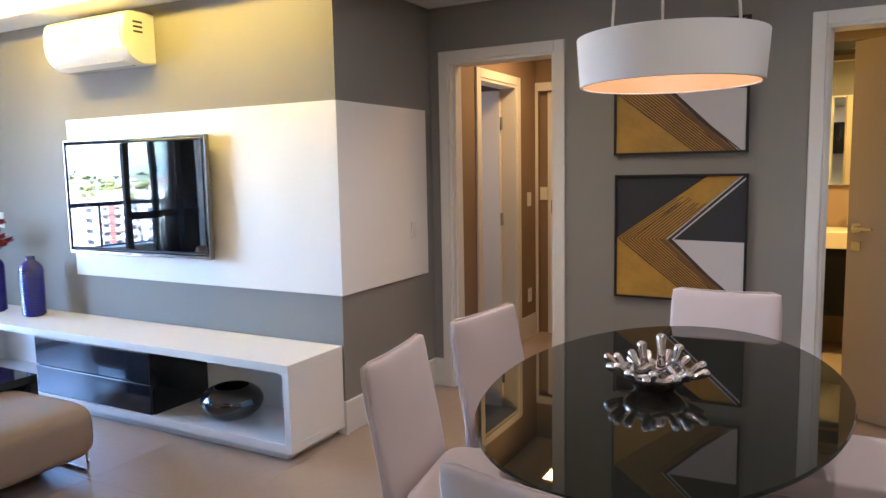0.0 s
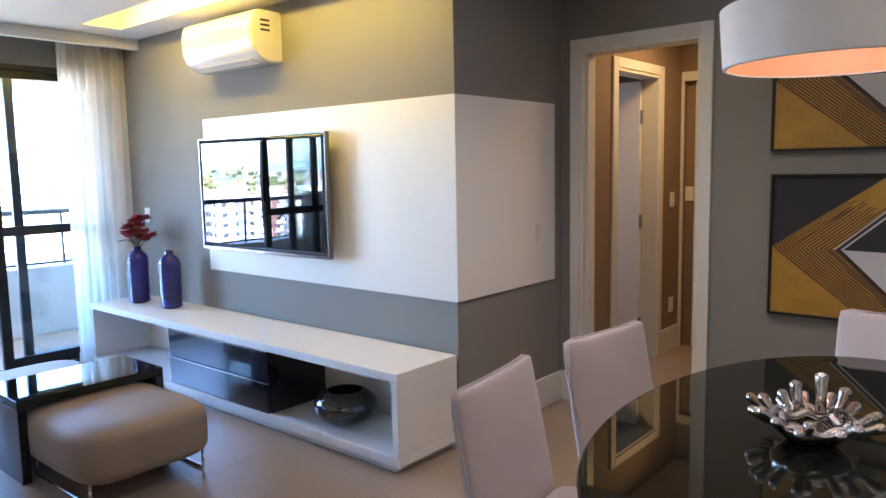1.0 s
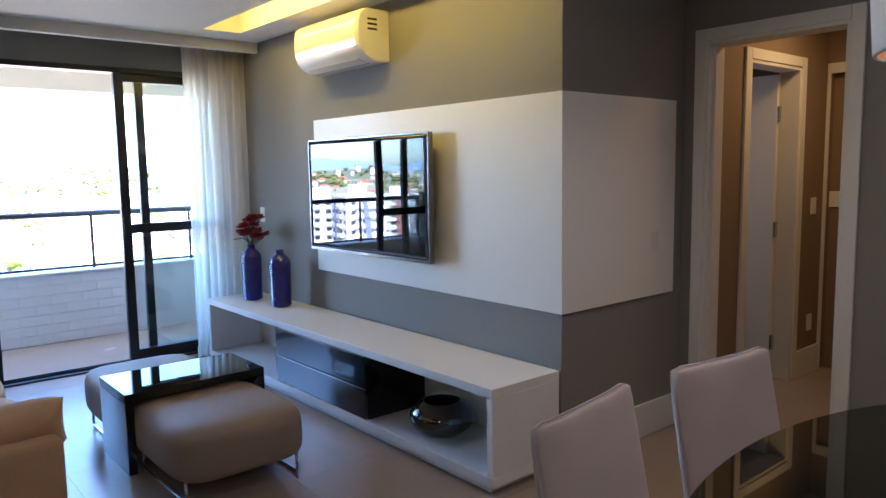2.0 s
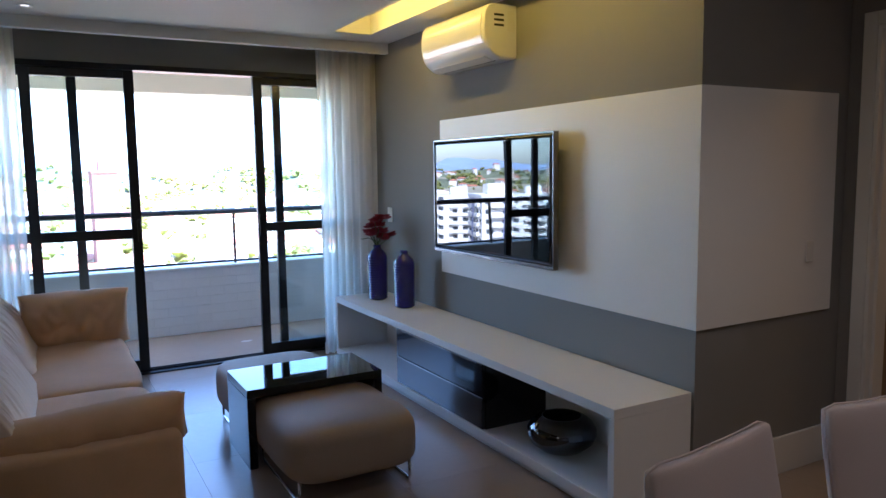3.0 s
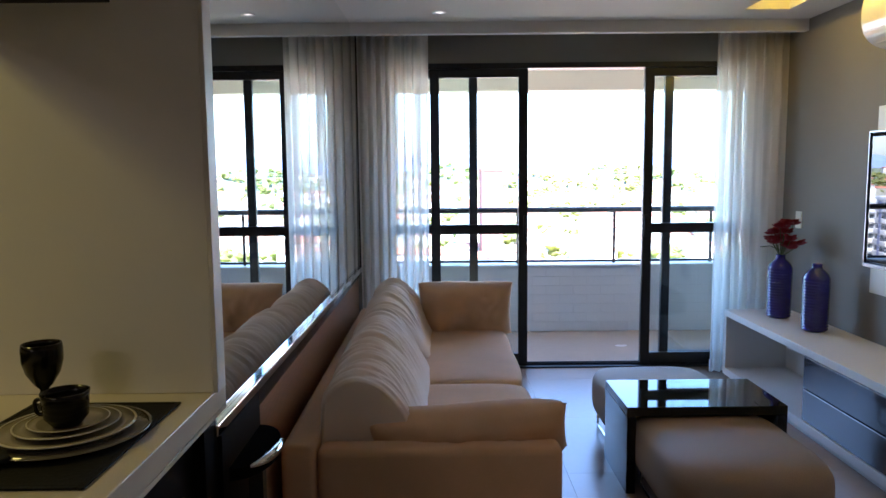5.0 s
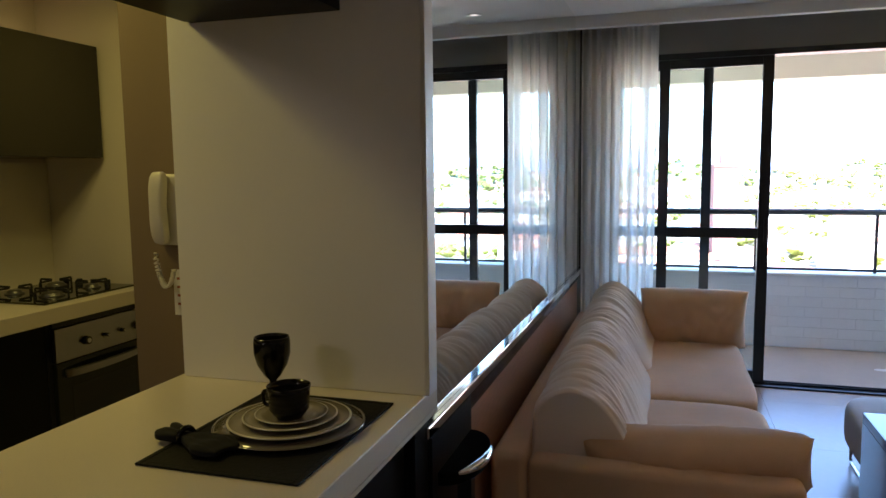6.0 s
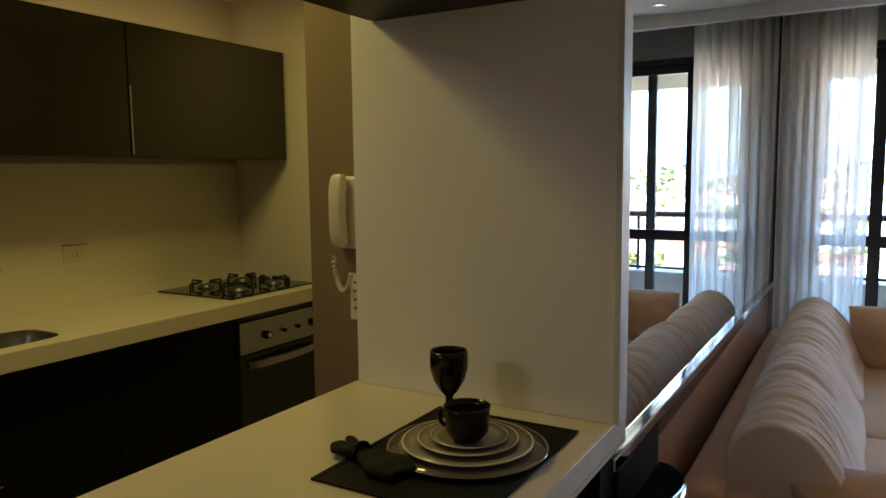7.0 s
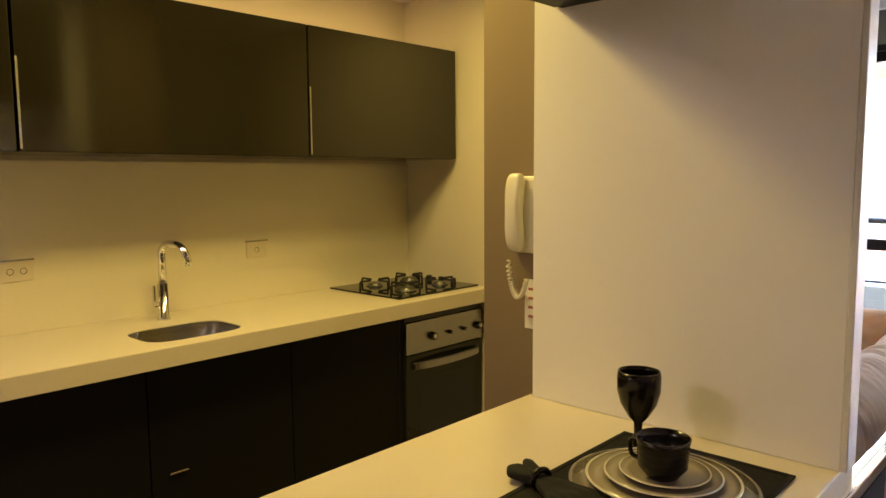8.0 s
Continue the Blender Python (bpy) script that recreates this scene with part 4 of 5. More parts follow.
for a, c, rise, seed, ends in ((SX0 + 0.115, -0.196, 0.16, 11.0, ((0.06, 0.20), (0.15, 0.46))), (-0.192, SX1 - 0.118, 0.10, 16.0, ((0.16, 0.50), (0.045, 0.09)))):
    bm = back_cushion(a, c, rise, seed, ends)
    bmesh.ops.translate(bm, verts=bm.verts[:], vec=(0, -0.214, 0.600))
    part("back_cushion", bm, CUSHION_FABRIC, sofa, "plump creased back cushion", smooth=True)
for x in (SX0 + 0.08, SX1 - 0.08):
    for y in (SY0 + 0.06, SY1 - 0.07):
        part("leg", lathe([(0, 0), (0.018, 0), (0.018, 0.1), (0, 0.1)], 12, place=(x, y, 0)), CHROME, sofa, "short chrome leg")


def throw_pillow(place, tilt, turn, w, h, label, seed, thick=0.17, puffed=0.55, roll=0.0, pinch=0.07):
    ob = thing("throw_pillow", place, label, "pillow", "sofa pillows")
    bm = flat_pillow(w, h, thick, seed, puffed=puffed, pinch=pinch)
    bmesh.ops.rotate(bm, verts=bm.verts[:], cent=(0, 0, 0), matrix=Matrix.Rotation(radians(tilt), 3, "X"))
    bmesh.ops.rotate(bm, verts=bm.verts[:], cent=(0, 0, 0), matrix=Matrix.Rotation(radians(turn), 3, "Z"))
    bmesh.ops.rotate(bm, verts=bm.verts[:], cent=(0, 0, 0), matrix=Matrix.Rotation(radians(roll), 3, "X"))
    low = min(v.co.z for v in bm.verts)
    bmesh.ops.translate(bm, verts=bm.verts[:], vec=(0, 0, -low))
    part("cover", bm, SOFA_FABRIC, ob, smooth=True)
    return ob


throw_pillow((-7.46, 5.79, 0.405), 12, 90, 0.61, 0.36, "beige linen pillow leaning on the far armrest", 2.0, 0.22, 0.42, pinch=0.045)
throw_pillow((-5.435, 5.725, 0.385), 14, 90, 0.745, 0.19, "beige linen pillow lying against the armrest by the bar", 8.0, 0.20, 0.36, 3.5, 0.02)

# bar stool tucked under the counter, next to the sofa
stool = thing("bar_stool", (-4.83, 5.076, 0), "slim black stool with a half-round seat and a highlight-shaped chrome crescent", "stool")
part("column", box(-0.02, 0.02, 0.01, 0.05, 0.02, 0.66), BLACK_METAL, stool)
part("foot", box(-0.13, 0.13, 0.0, 0.10, 0, 0.0195, bevel=0.004), BLACK_METAL, stool)
half = [(0.165 * math.cos(a), 0.092 * math.sin(a)) for a in [math.pi * k / 24 for k in range(25)]]
bm = bmesh.new()
low, high = [bm.verts.new((x, y, 0.6605)) for x, y in half], [bm.verts.new((x, y, 0.695)) for x, y in half]
bm.faces.new(low[::-1])
bm.faces.new(high)
for k in range(25):
    j = (k + 1) % 25
    bm.faces.new((low[k], low[j], high[j], high[k]))
part("seat", bm, SEAT_BLACK, stool, "matt black seat")
# tapered bright crescent drawn as the window's highlight along the seat edge
arc = half[4:16]
part("rim", tube([(x, y + 0.002, 0.690) for x, y in arc], 0.0135, 10, taper=[0.25 + 0.75 * math.sin(math.pi * (k + 0.5) / len(arc)) for k in range(len(arc))]), CHROME, stool, "chrome crescent in the shape of the highlight on the seat edge", smooth=True)

# ---- dining table, chairs, centrepiece, pendant ----
table = thing("dining_table", (-2.775, 7.243, 0), "oval dining table with a black glass top", "dining table")


def oval(a, c, z0, z1, n=96, bevel=0.004):
    bm = bmesh.new()
    rings = []
    for s, z in ((1 - bevel / a, z0), (1, z0 + bevel), (1, z1 - bevel), (1 - bevel / a, z1)):
        rings.append([bm.verts.new((a * s * math.cos(2 * math.pi * k / n), c * s * math.sin(2 * math.pi * k / n), z)) for k in range(n)])
    for p, q in zip(rings, rings[1:]):
        for k in range(n):
            bm.faces.new((p[k], p[(k + 1) % n], q[(k + 1) % n], q[k]))
    bm.faces.new(rings[0][::-1])
    bm.faces.new(rings[-1])
    return bm


part("top", oval(0.518, 0.885, 0.738, 0.750), BLACK_GLASS, table, "thick black glass top with a bevelled edge")
part("under_frame", oval(0.22, 0.42, 0.690, 0.7375), DARK_LACQUER, table)
part("pedestal", oval(0.11, 0.26, 0.035, 0.6895), DARK_LACQUER, table)
part("foot_plate", oval(0.30, 0.52, 0.0, 0.0345), DARK_LACQUER, table)


def dining_chair(place, turn, label):
    """Seat looks to local +y; the back stands at local y = 0."""
    ob = thing("dining_chair", place, label, "chair", "chairs round the table", turn=turn)
    own = bmesh.new()
    bmesh.ops.create_cube(own, size=2.0)
    bmesh.ops.subdivide_edges(own, edges=own.edges[:], cuts=13, use_grid_fill=True)
    for v in own.verts:
        p = v.co.copy()
        s = (abs(p.x) ** 26 + abs(p.z) ** 26) ** (1 / 26)
        p *= (s ** 7 + abs(p.y) ** 7) ** (-1 / 7)
        x, z = p.x * 0.232, 0.36 + (p.z + 1) * 0.2475
        y = p.y * 0.021 * (1 + 0.35 * (1 - p.x * p.x) * (1 - p.z * p.z))
        y -= 0.075 * max(0.0, (z - 0.45) / 0.41)
        z += 0.010 * max(0.0, p.z) ** 6 * abs(p.x) ** 3
        v.co = (x, y + 0.004 * noise.noise(Vector((x * 7, z * 7, place[0]))), z)
    part("backrest", own, CHAIR_FABRIC, ob, smooth=True)
    pts = []
    for k in range(33):
        a = math.pi * k / 32
        px, pz = math.cos(a), math.sin(a)
        n = (abs(px) ** 26 + abs(pz) ** 26) ** (-1 / 26)
        px, pz = px * n, pz * n
        z = 0.37 + 0.4905 * pz + 0.010 * pz ** 6 * abs(px) ** 3
        pts.append((px * 0.2325, -0.075 * max(0.0, (z - 0.45) / 0.41), z))
    part("piping", tube(pts, 0.0030, 6), PIPING, ob, smooth=True)
    bm = pillow(0.46, 0.44, 0.085, 8.0, 14, lumps=0.004, seed=place[1])
    bmesh.ops.translate(bm, verts=bm.verts[:], vec=(0, 0.252, 0.4335))
    part("seat", bm, CHAIR_FABRIC, ob, smooth=True)
    part("seat_cover", box(-0.222, 0.222, 0.035, 0.462, 0.33, 0.405, bevel=0.008), CHAIR_FABRIC, ob)
    for x in (-0.195, 0.195):
        for y in (0.0, 0.43):
            part("leg", tube([(x, y, 0.345), (x, y, 0.0)], 0.016, 8, taper=(1, 0.7)), BLACK_METAL, ob, "slim dark leg")
    return ob


CHAIR = "upholstered dining chair in pale mauve linen with piped edges"
dining_chair((-3.491, 6.905, 0), -90 + 8.5, CHAIR)
dining_chair((-3.480, 7.537, 0), -90 - 7.0, CHAIR)
dining_chair((-2.748, 8.325, 0), 180 + 1.0, "pale mauve linen dining chair at the end by the paintings")
dining_chair((-2.762, 6.210, 0), -11.0, "pale mauve linen dining chair at the end by the bar")
dining_chair((-2.034, 6.988, 0), 90, "pale mauve linen dining chair pushed in under the glass table")
dining_chair((-2.034, 7.605, 0), 90, "pale mauve linen dining chair pushed in under the glass table")

centre = thing("silver_centrepiece", (-2.799, 7.177, 0.750), "polished silver coral-shaped bowl with blunt branching fingers", "bowl")
part("dish", lathe([(0, 0.0), (0.045, 0.0), (0.060, 0.006), (0.085, 0.030), (0.110, 0.052), (0.106, 0.055), (0.075, 0.034), (0, 0.022)], 40), SILVER, centre, smooth=True)
rnd = random.Random(21)
fingers = [(2 * math.pi * k / 13 + rnd.uniform(-0.10, 0.10), 0.082, 0.156 + rnd.uniform(-0.014, 0.012), 0.050, 0.074 + rnd.uniform(-0.012, 0.012), 0.0135) for k in range(13)]
fingers += [(2 * math.pi * (k + 0.5) / 7 + rnd.uniform(-0.15, 0.15), 0.078, 0.128 + rnd.uniform(-0.010, 0.012), 0.050, 0.084 + rnd.uniform(-0.008, 0.010), 0.0135) for k in range(7)]
fingers += [(radians(62), 0.076, 0.104, 0.052, 0.124, 0.016), (radians(88), 0.080, 0.098, 0.052, 0.150, 0.017), (radians(126), 0.076, 0.092, 0.052, 0.126, 0.016)]
for a, r0, r1, z0, z1, thick in fingers:
    p0 = Vector((r0 * math.cos(a), r0 * math.sin(a), z0))
    side = a + rnd.uniform(-0.10, 0.10)
    p2 = Vector((r1 * math.cos(side), r1 * math.sin(side), z1))
    p1 = (p0 + p2) / 2 + Vector((0, 0, -0.008))
    d = (p2 - p1).normalized()
    path = [p0, p1, p2 - d * 0.012, p2 - d * 0.004, p2, p2 + d * 0.004]
    part("finger", tube(path, thick, 9, taper=(0.85, 0.76, 1.0, 0.95, 0.7, 0.25)), SILVER, centre, smooth=True)

for r, z in ((0.098, 0.056), (0.072, 0.046)):
    pts = [((r + 0.006 * math.sin(5 * a + r * 90)) * math.cos(a), (r + 0.006 * math.sin(5 * a + r * 90)) * math.sin(a), z + 0.006 * math.sin(7 * a)) for a in [2 * math.pi * k / 60 for k in range(61)]]
    part("branch_ring", tube(pts, 0.0105, 8), SILVER, centre, smooth=True)

lamp = thing("pendant_lamp", (-2.783, 7.250, 1.672), "round white drum pendant lamp with a warm glowing inside", "pendant lamp")
part("shade", lathe([(0.257, 0.0), (0.266, 0.0), (0.2665, 0.003), (0.2765, 0.140), (0.2755, 0.143), (0.270, 0.143), (0.269, 0.140), (0.2585, 0.004), (0.257, 0.0)], 80), SHADE_WHITE, lamp, smooth=True)
part("lining", lathe([(0.2560, 0.003), (0.2665, 0.136)], 80), COPPER_INSIDE, lamp, "peach lining of the shade", smooth=True)
part("reflector", lathe([(0, 0.124), (0.265, 0.124), (0.265, 0.128), (0, 0.128)], 64), COPPER_INSIDE, lamp, "round inner reflector")
for a in (radians(228.6), radians(348.6), radians(108.6)):
    part("rod", tube([(0.205 * math.cos(a), 0.205 * math.sin(a), 0.128), (0.165 * math.cos(a), 0.165 * math.sin(a), 0.746)], 0.0042, 8), WHITE_PLASTIC, lamp, "thin white suspension rod")
part("canopy", lathe([(0, 0.744), (0.18, 0.744), (0.18, 0.767), (0, 0.767)], 40), SHADE_WHITE, lamp)
part("bulb_globe", lathe([(0, 0.045), (0.02, 0.05), (0.033, 0.07), (0.033, 0.09), (0.018, 0.115), (0.014, 0.123), (0, 0.123)], 20), glowing("warm_bulb", (1.0, 0.75, 0.45), 0.5), lamp, "lit warm bulb", smooth=True).visible_shadow = False

# ---- paintings ----


def polygon(points, w, h, depth, bm=None):
    """A flat painted field from corner points in parts of the canvas, its face at local y = -depth."""
    bm = bm or bmesh.new()
    front = [bm.verts.new(((u - 0.5) * w, -depth, v * h)) for u, v in points]
    rear = [bm.verts.new(((u - 0.5) * w, -0.0205, v * h)) for u, v in points]
    f = bm.faces.new(front)
    for k in range(len(points)):
        j = (k + 1) % len(points)
        bm.faces.new((front[k], rear[k], rear[j], front[j]))
    bmesh.ops.recalc_face_normals(bm, faces=bm.faces[:])
    return bm


def painting(place, label):
    w, h = 0.676, 0.670
    ob = thing("painting", place, label, "painting", "paintings on the grey wall")
    e = 0.013
    part("frame", boxes((-w / 2 - e, -w / 2, -0.032, 0, -e, h + e), (w / 2, w / 2 + e, -0.032, 0, -e, h + e),
                        (-w / 2, w / 2, -0.032, 0, -e, 0), (-w / 2, w / 2, -0.032, 0, h, h + e), bevel=0.0015), FRAME_BLACK, ob, "thin black frame")
    part("canvas", box(-w / 2, w / 2, -0.020, -0.001, 0, h), ART_BLACK, ob, "charcoal canvas")
    m = 0.485
    part("gold_field", polygon([(0, m - 0.004), (0, 0), (0.625, 0)], w, h, 0.0215), ART_GOLD, ob, "gold leaf field")
    band = polygon([(0.0, m), (0.405, m), (0.965, 1.0), (0.715, 1.0)], w, h, 0.0222)
    polygon([(0.0, m), (0.63, 0), (0.925, 0), (0.405, m)], w, h, 0.0222, band)
    part("gold_band", band, ART_GOLD, ob, "gold chevron band")
    part("pale_field", polygon([(0.455, m), (1, m - 0.01), (1, 0), (0.945, 0)], w, h, 0.0218), ART_WHITE, ob, "pale grey field")
    for k in range(14):
        u = 0.012 + 0.392 * k / 13
        t = 0.66 - 0.14 * k / 13 + 0.05 * math.sin(2.4 * k)
        top = (u + 0.715 * t, m + (1 - m) * t) if k < 4 else (u + 0.62 * t, m + (1 - m) * t)
        run = u + (0.60 - 0.05 * k / 13)
        line = polygon([(u, m), (u + 0.015, m), (top[0] + 0.011, top[1]), (top[0], top[1])], w, h, 0.0232)
        polygon([(u, m), (run, 0.002), (run + 0.015, 0.002), (u + 0.015, m)], w, h, 0.0232, line)
        part("bronze_line", line, ART_BROWN, ob, "fine bronze chevron line")
    part("bronze_edge", polygon([(0.352, m), (0.398, m), (0.918, 0.001), (0.850, 0.001)], w, h, 0.0234), ART_BRONZE, ob, "broad bronze edge band")
    whites = polygon([(0.405, m), (0.418, m), (0.982, 1.0), (0.969, 1.0)], w, h, 0.0236)
    part("white_line", whites, ART_WHITE, ob, "fine pale line")
    part("white_line", polygon([(0.448, m), (0.465, m), (1.0, 0.972), (1.0, 0.988)], w, h, 0.0236), ART_WHITE, ob, "fine pale line")

    return ob


painting((-3.079, Y_DOOR - 0.001, 0.697), "square abstract painting of gold and charcoal chevrons in a black frame")
painting((-3.086, Y_DOOR - 0.001, 1.502), "square abstract painting of gold and charcoal chevrons hanging above its twin")

# ---- kitchen ----
worktop = thing("kitchen_worktop", (-4.0, 2.74, 0.845), "cream quartz kitchen worktop with a thick front edge", "worktop")
SINK = (-4.652, -4.242, 2.710, 3.010)
part("slab", boxes((X_KITCHEN + 0.0075 + 4.0, SINK[0] + 4.0, -0.298, 0.328, 0, 0.055), (SINK[1] + 4.0, 2.8, -0.298, 0.328, 0, 0.055),
                   (SINK[0] + 4.0, SINK[1] + 4.0, -0.298, SINK[2] - 2.74, 0, 0.055), (SINK[0] + 4.0, SINK[1] + 4.0, SINK[3] - 2.74, 0.328, 0, 0.055)), QUARTZ, worktop)
part("front_edge", box(X_KITCHEN + 4.0075, 2.8, 0.3285, 0.340, -0.014, 0.055, bevel=0.002), QUARTZ, worktop)
part("upstand", box(X_KITCHEN + 4.0075, 2.8, -0.2985, -0.288, 0.0555, 0.70), BACKSPLASH, worktop, "cream stone backsplash")
basin = thing("kitchen_sink", (-4.447, 2.860, 0.895), "small undermounted stainless steel sink", "sink")
bm = bmesh.new()
loop_rings = []
for s, z in ((1.005, 0.0005), (0.995, -0.03), (0.90, -0.075), (0.84, -0.125), (0.3, -0.130)):
    ring = []
    for k in range(80):
        a = 2 * math.pi * k / 80
        c, sn = math.cos(a), math.sin(a)
        n = (abs(c) ** 4 + abs(sn) ** 4) ** (-1 / 4)
        ring.append(bm.verts.new((0.193 * s * c * n, 0.138 * s * sn * n, z)))
    loop_rings.append(ring)
for p, q in zip(loop_rings, loop_rings[1:]):
    for k in range(80):
        bm.faces.new((p[k], p[(k + 1) % 80], q[(k + 1) % 80], q[k]))
bm.faces.new(loop_rings[-1])
bmesh.ops.recalc_face_normals(bm, faces=bm.faces[:])
bmesh.ops.reverse_faces(bm, faces=bm.faces[:])
part("basin", bm, SINK_STEEL, basin, smooth=True)
bm = bmesh.new()
outer, inner, lower = [], [], []
for k in range(80):
    a = 2 * math.pi * k / 80
    c, sn = math.cos(a), math.sin(a)
    n, q = (abs(c) ** 4 + abs(sn) ** 4) ** (-1 / 4), 1 / max(abs(c), abs(sn))
    outer.append(bm.verts.new((0.205 * c * q, 0.150 * sn * q, 0.005)))
    inner.append(bm.verts.new((0.192 * c * n, 0.137 * sn * n, 0.005)))
    lower.append(bm.verts.new((0.192 * c * n, 0.137 * sn * n, 0.0)))
for k in range(80):
    j = (k + 1) % 80
    bm.faces.new((outer[k], outer[j], inner[j], inner[k]))
    bm.faces.new((inner[k], inner[j], lower[j], lower[k]))
part("surround", bm, QUARTZ, basin, "quartz edge round the basin")
part("rim", oval(0.035, 0.035, -0.1295, -0.126, 24, 0.001), CHROME, basin, "round drain")
faucet = thing("kitchen_faucet", (-4.490, 2.60, 0.9005), "chrome kitchen faucet with an arched square spout", "faucet")
part("body", lathe([(0, 0), (0.026, 0), (0.026, 0.008), (0.021, 0.012), (0.021, 0.15), (0, 0.15)], 24), CHROME, faucet, smooth=True)
spout = tube(rounded_path([(0, 0, 0.14), (0, 0, 0.312), (-0.037, 0.110, 0.312), (-0.047, 0.134, 0.226)], 0.05, 8), 0.016, 8)
part("spout", spout, CHROME, faucet, smooth=True)
part("lever", boxes((0.02, 0.036, -0.008, 0.008, 0.055, 0.075), (0.034, 0.042, -0.008, 0.008, 0.055, 0.145), bevel=0.002), CHROME, faucet)

for i, (a, c) in enumerate(((-5.425, -4.83), (-4.825, -4.23), (-4.225, -3.63), (-3.625, -3.03), (-3.025, -2.43), (-2.425, -1.83))):
    unit = thing("base_cabinet", ((a + c) / 2, 2.72, 0), "dark kitchen base cabinet under the worktop", "cabinet", "kitchen base cabinets")
    w = (c - a) / 2
    part("body", boxes((-w, -w + 0.018, -0.27, 0.255, 0.10, 0.8445), (w - 0.018, w, -0.27, 0.255, 0.10, 0.8445), (-w + 0.018, w - 0.018, -0.27, 0.255, 0.10, 0.118),
                       (-w + 0.018, w - 0.018, -0.27, -0.262, 0.118, 0.8445)), DARK_WOOD, unit)
    part("plinth", box(-w, w, -0.2, 0.21, 0, 0.0995), DARK_WOOD, unit)
    d = part("door", box(-w + 0.0002, w - 0.0002, 0.256, 0.275, 0.104, 0.822), DARK_WOOD, unit)
    part("edge_pull", box(0.165, 0.235, 0.2755, 0.284, 0.418, 0.425), STEEL, d) if i == 1 else None

oven = thing("built_in_oven", (-5.735, 2.74, 0), "stainless and black built-in oven under the hob", "oven")
part("body", box(-0.285, 0.300, -0.29, 0.25, 0.10, 0.8445), BLACK_PLASTIC, oven)
part("plinth", box(-0.285, 0.300, -0.2, 0.19, 0, 0.0995), DARK_WOOD, oven)
part("top_strip", box(-0.278, 0.278, 0.2505, 0.268, 0.790, 0.835), BLACK_PLASTIC, oven)
part("control_panel", box(-0.278, 0.276, 0.2505, 0.278, 0.632, 0.785, bevel=0.002), OVEN_STEEL, oven, "brushed steel control panel")
for x, r in ((-0.240, 0.021), (-0.128, 0.010), (-0.021, 0.010), (0.102, 0.021)):
    k = part("knob", lathe([(0, 0), (r, 0), (r * 0.9, 0.022), (0, 0.022)], 18), BLACK_PLASTIC, oven)
    k.matrix_basis = pose(x, 0.2785, 0.702, -90, 0, 0)
    cap = part("cap", lathe([(0, 0), (r * 0.6, 0), (r * 0.55, 0.003), (0, 0.004)], 16), CHROME, k, "chrome knob cap")
    cap.location = (0, 0, 0.0222)
dr = part("door", box(-0.278, 0.276, 0.2505, 0.276, 0.14, 0.626, bevel=0.003), BLACK_GLASS, oven, "black glass oven door")
part("window", box(-0.215, 0.195, 0.2762, 0.2768, 0.20, 0.505, bevel=0.0002, seg=1), material("oven_window_glass", (0.008, 0.010, 0.014), 0.06, stain=0.1, spec=0.5), dr, "grey tinted oven window")
handle = bmesh.new()
rows = []
for k in range(25):
    u = 2 * k / 24 - 1
    bow = 0.034 * (1 - u * u) ** 0.6 + 0.004
    rows.append([handle.verts.new((u * 0.235, 0.2765 + bow + dy, 0.575 + dz)) for dy, dz in ((0, -0.019), (0.012, -0.015), (0.012, 0.015), (0, 0.019))])
for a, c in zip(rows, rows[1:]):
    for k in range(4):
        handle.faces.new((a[k], a[(k + 1) % 4], c[(k + 1) % 4], c[k]))
handle.faces.new(rows[0][::-1])
handle.faces.new(rows[-1])
bmesh.ops.recalc_face_normals(handle, faces=handle.faces[:])
part("handle", handle, OVEN_STEEL, dr, "bowed brushed steel handle")

hob = thing("gas_hob", (-5.755, 2.725, 0.9005), "black glass gas hob with four cast iron burners", "hob")
part("plate", box(-0.262, 0.316, -0.250, 0.268, 0.0, 0.008, bevel=0.002), BLACK_GLASS, hob)
for x, y, r in ((-0.12, -0.11, 0.040), (0.13, -0.11, 0.032), (-0.12, 0.12, 0.032), (0.13, 0.12, 0.046)):
    part("burner", lathe([(0, 0.008), (r + 0.012, 0.008), (r + 0.010, 0.014), (r, 0.016), (r, 0.022), (r * 0.8, 0.026), (0, 0.026)], 24, place=(x, y, 0)), BURNER_STEEL, hob, "steel burner with a black cap", smooth=True)
    grate = bmesh.new()
    for a in range(4):
        ca, sa = math.cos(a * math.pi / 2 + 0.0), math.sin(a * math.pi / 2 + 0.0)
        tube(rounded_path([(x + 0.10 * ca, y + 0.10 * sa, 0.006), (x + 0.10 * ca, y + 0.10 * sa, 0.040), (x + 0.028 * ca, y + 0.028 * sa, 0.040)], 0.008, 3), 0.0055, 6, grate)
    part("grate", grate, BURNER, hob, "cast iron pan support")
for k in range(4):
    part("knob", lathe([(0, 0.008), (0.016, 0.008), (0.014, 0.034), (0, 0.034)], 16, place=(-0.215, -0.14 + 0.09 * k, 0)), BLACK_PLASTIC, hob)

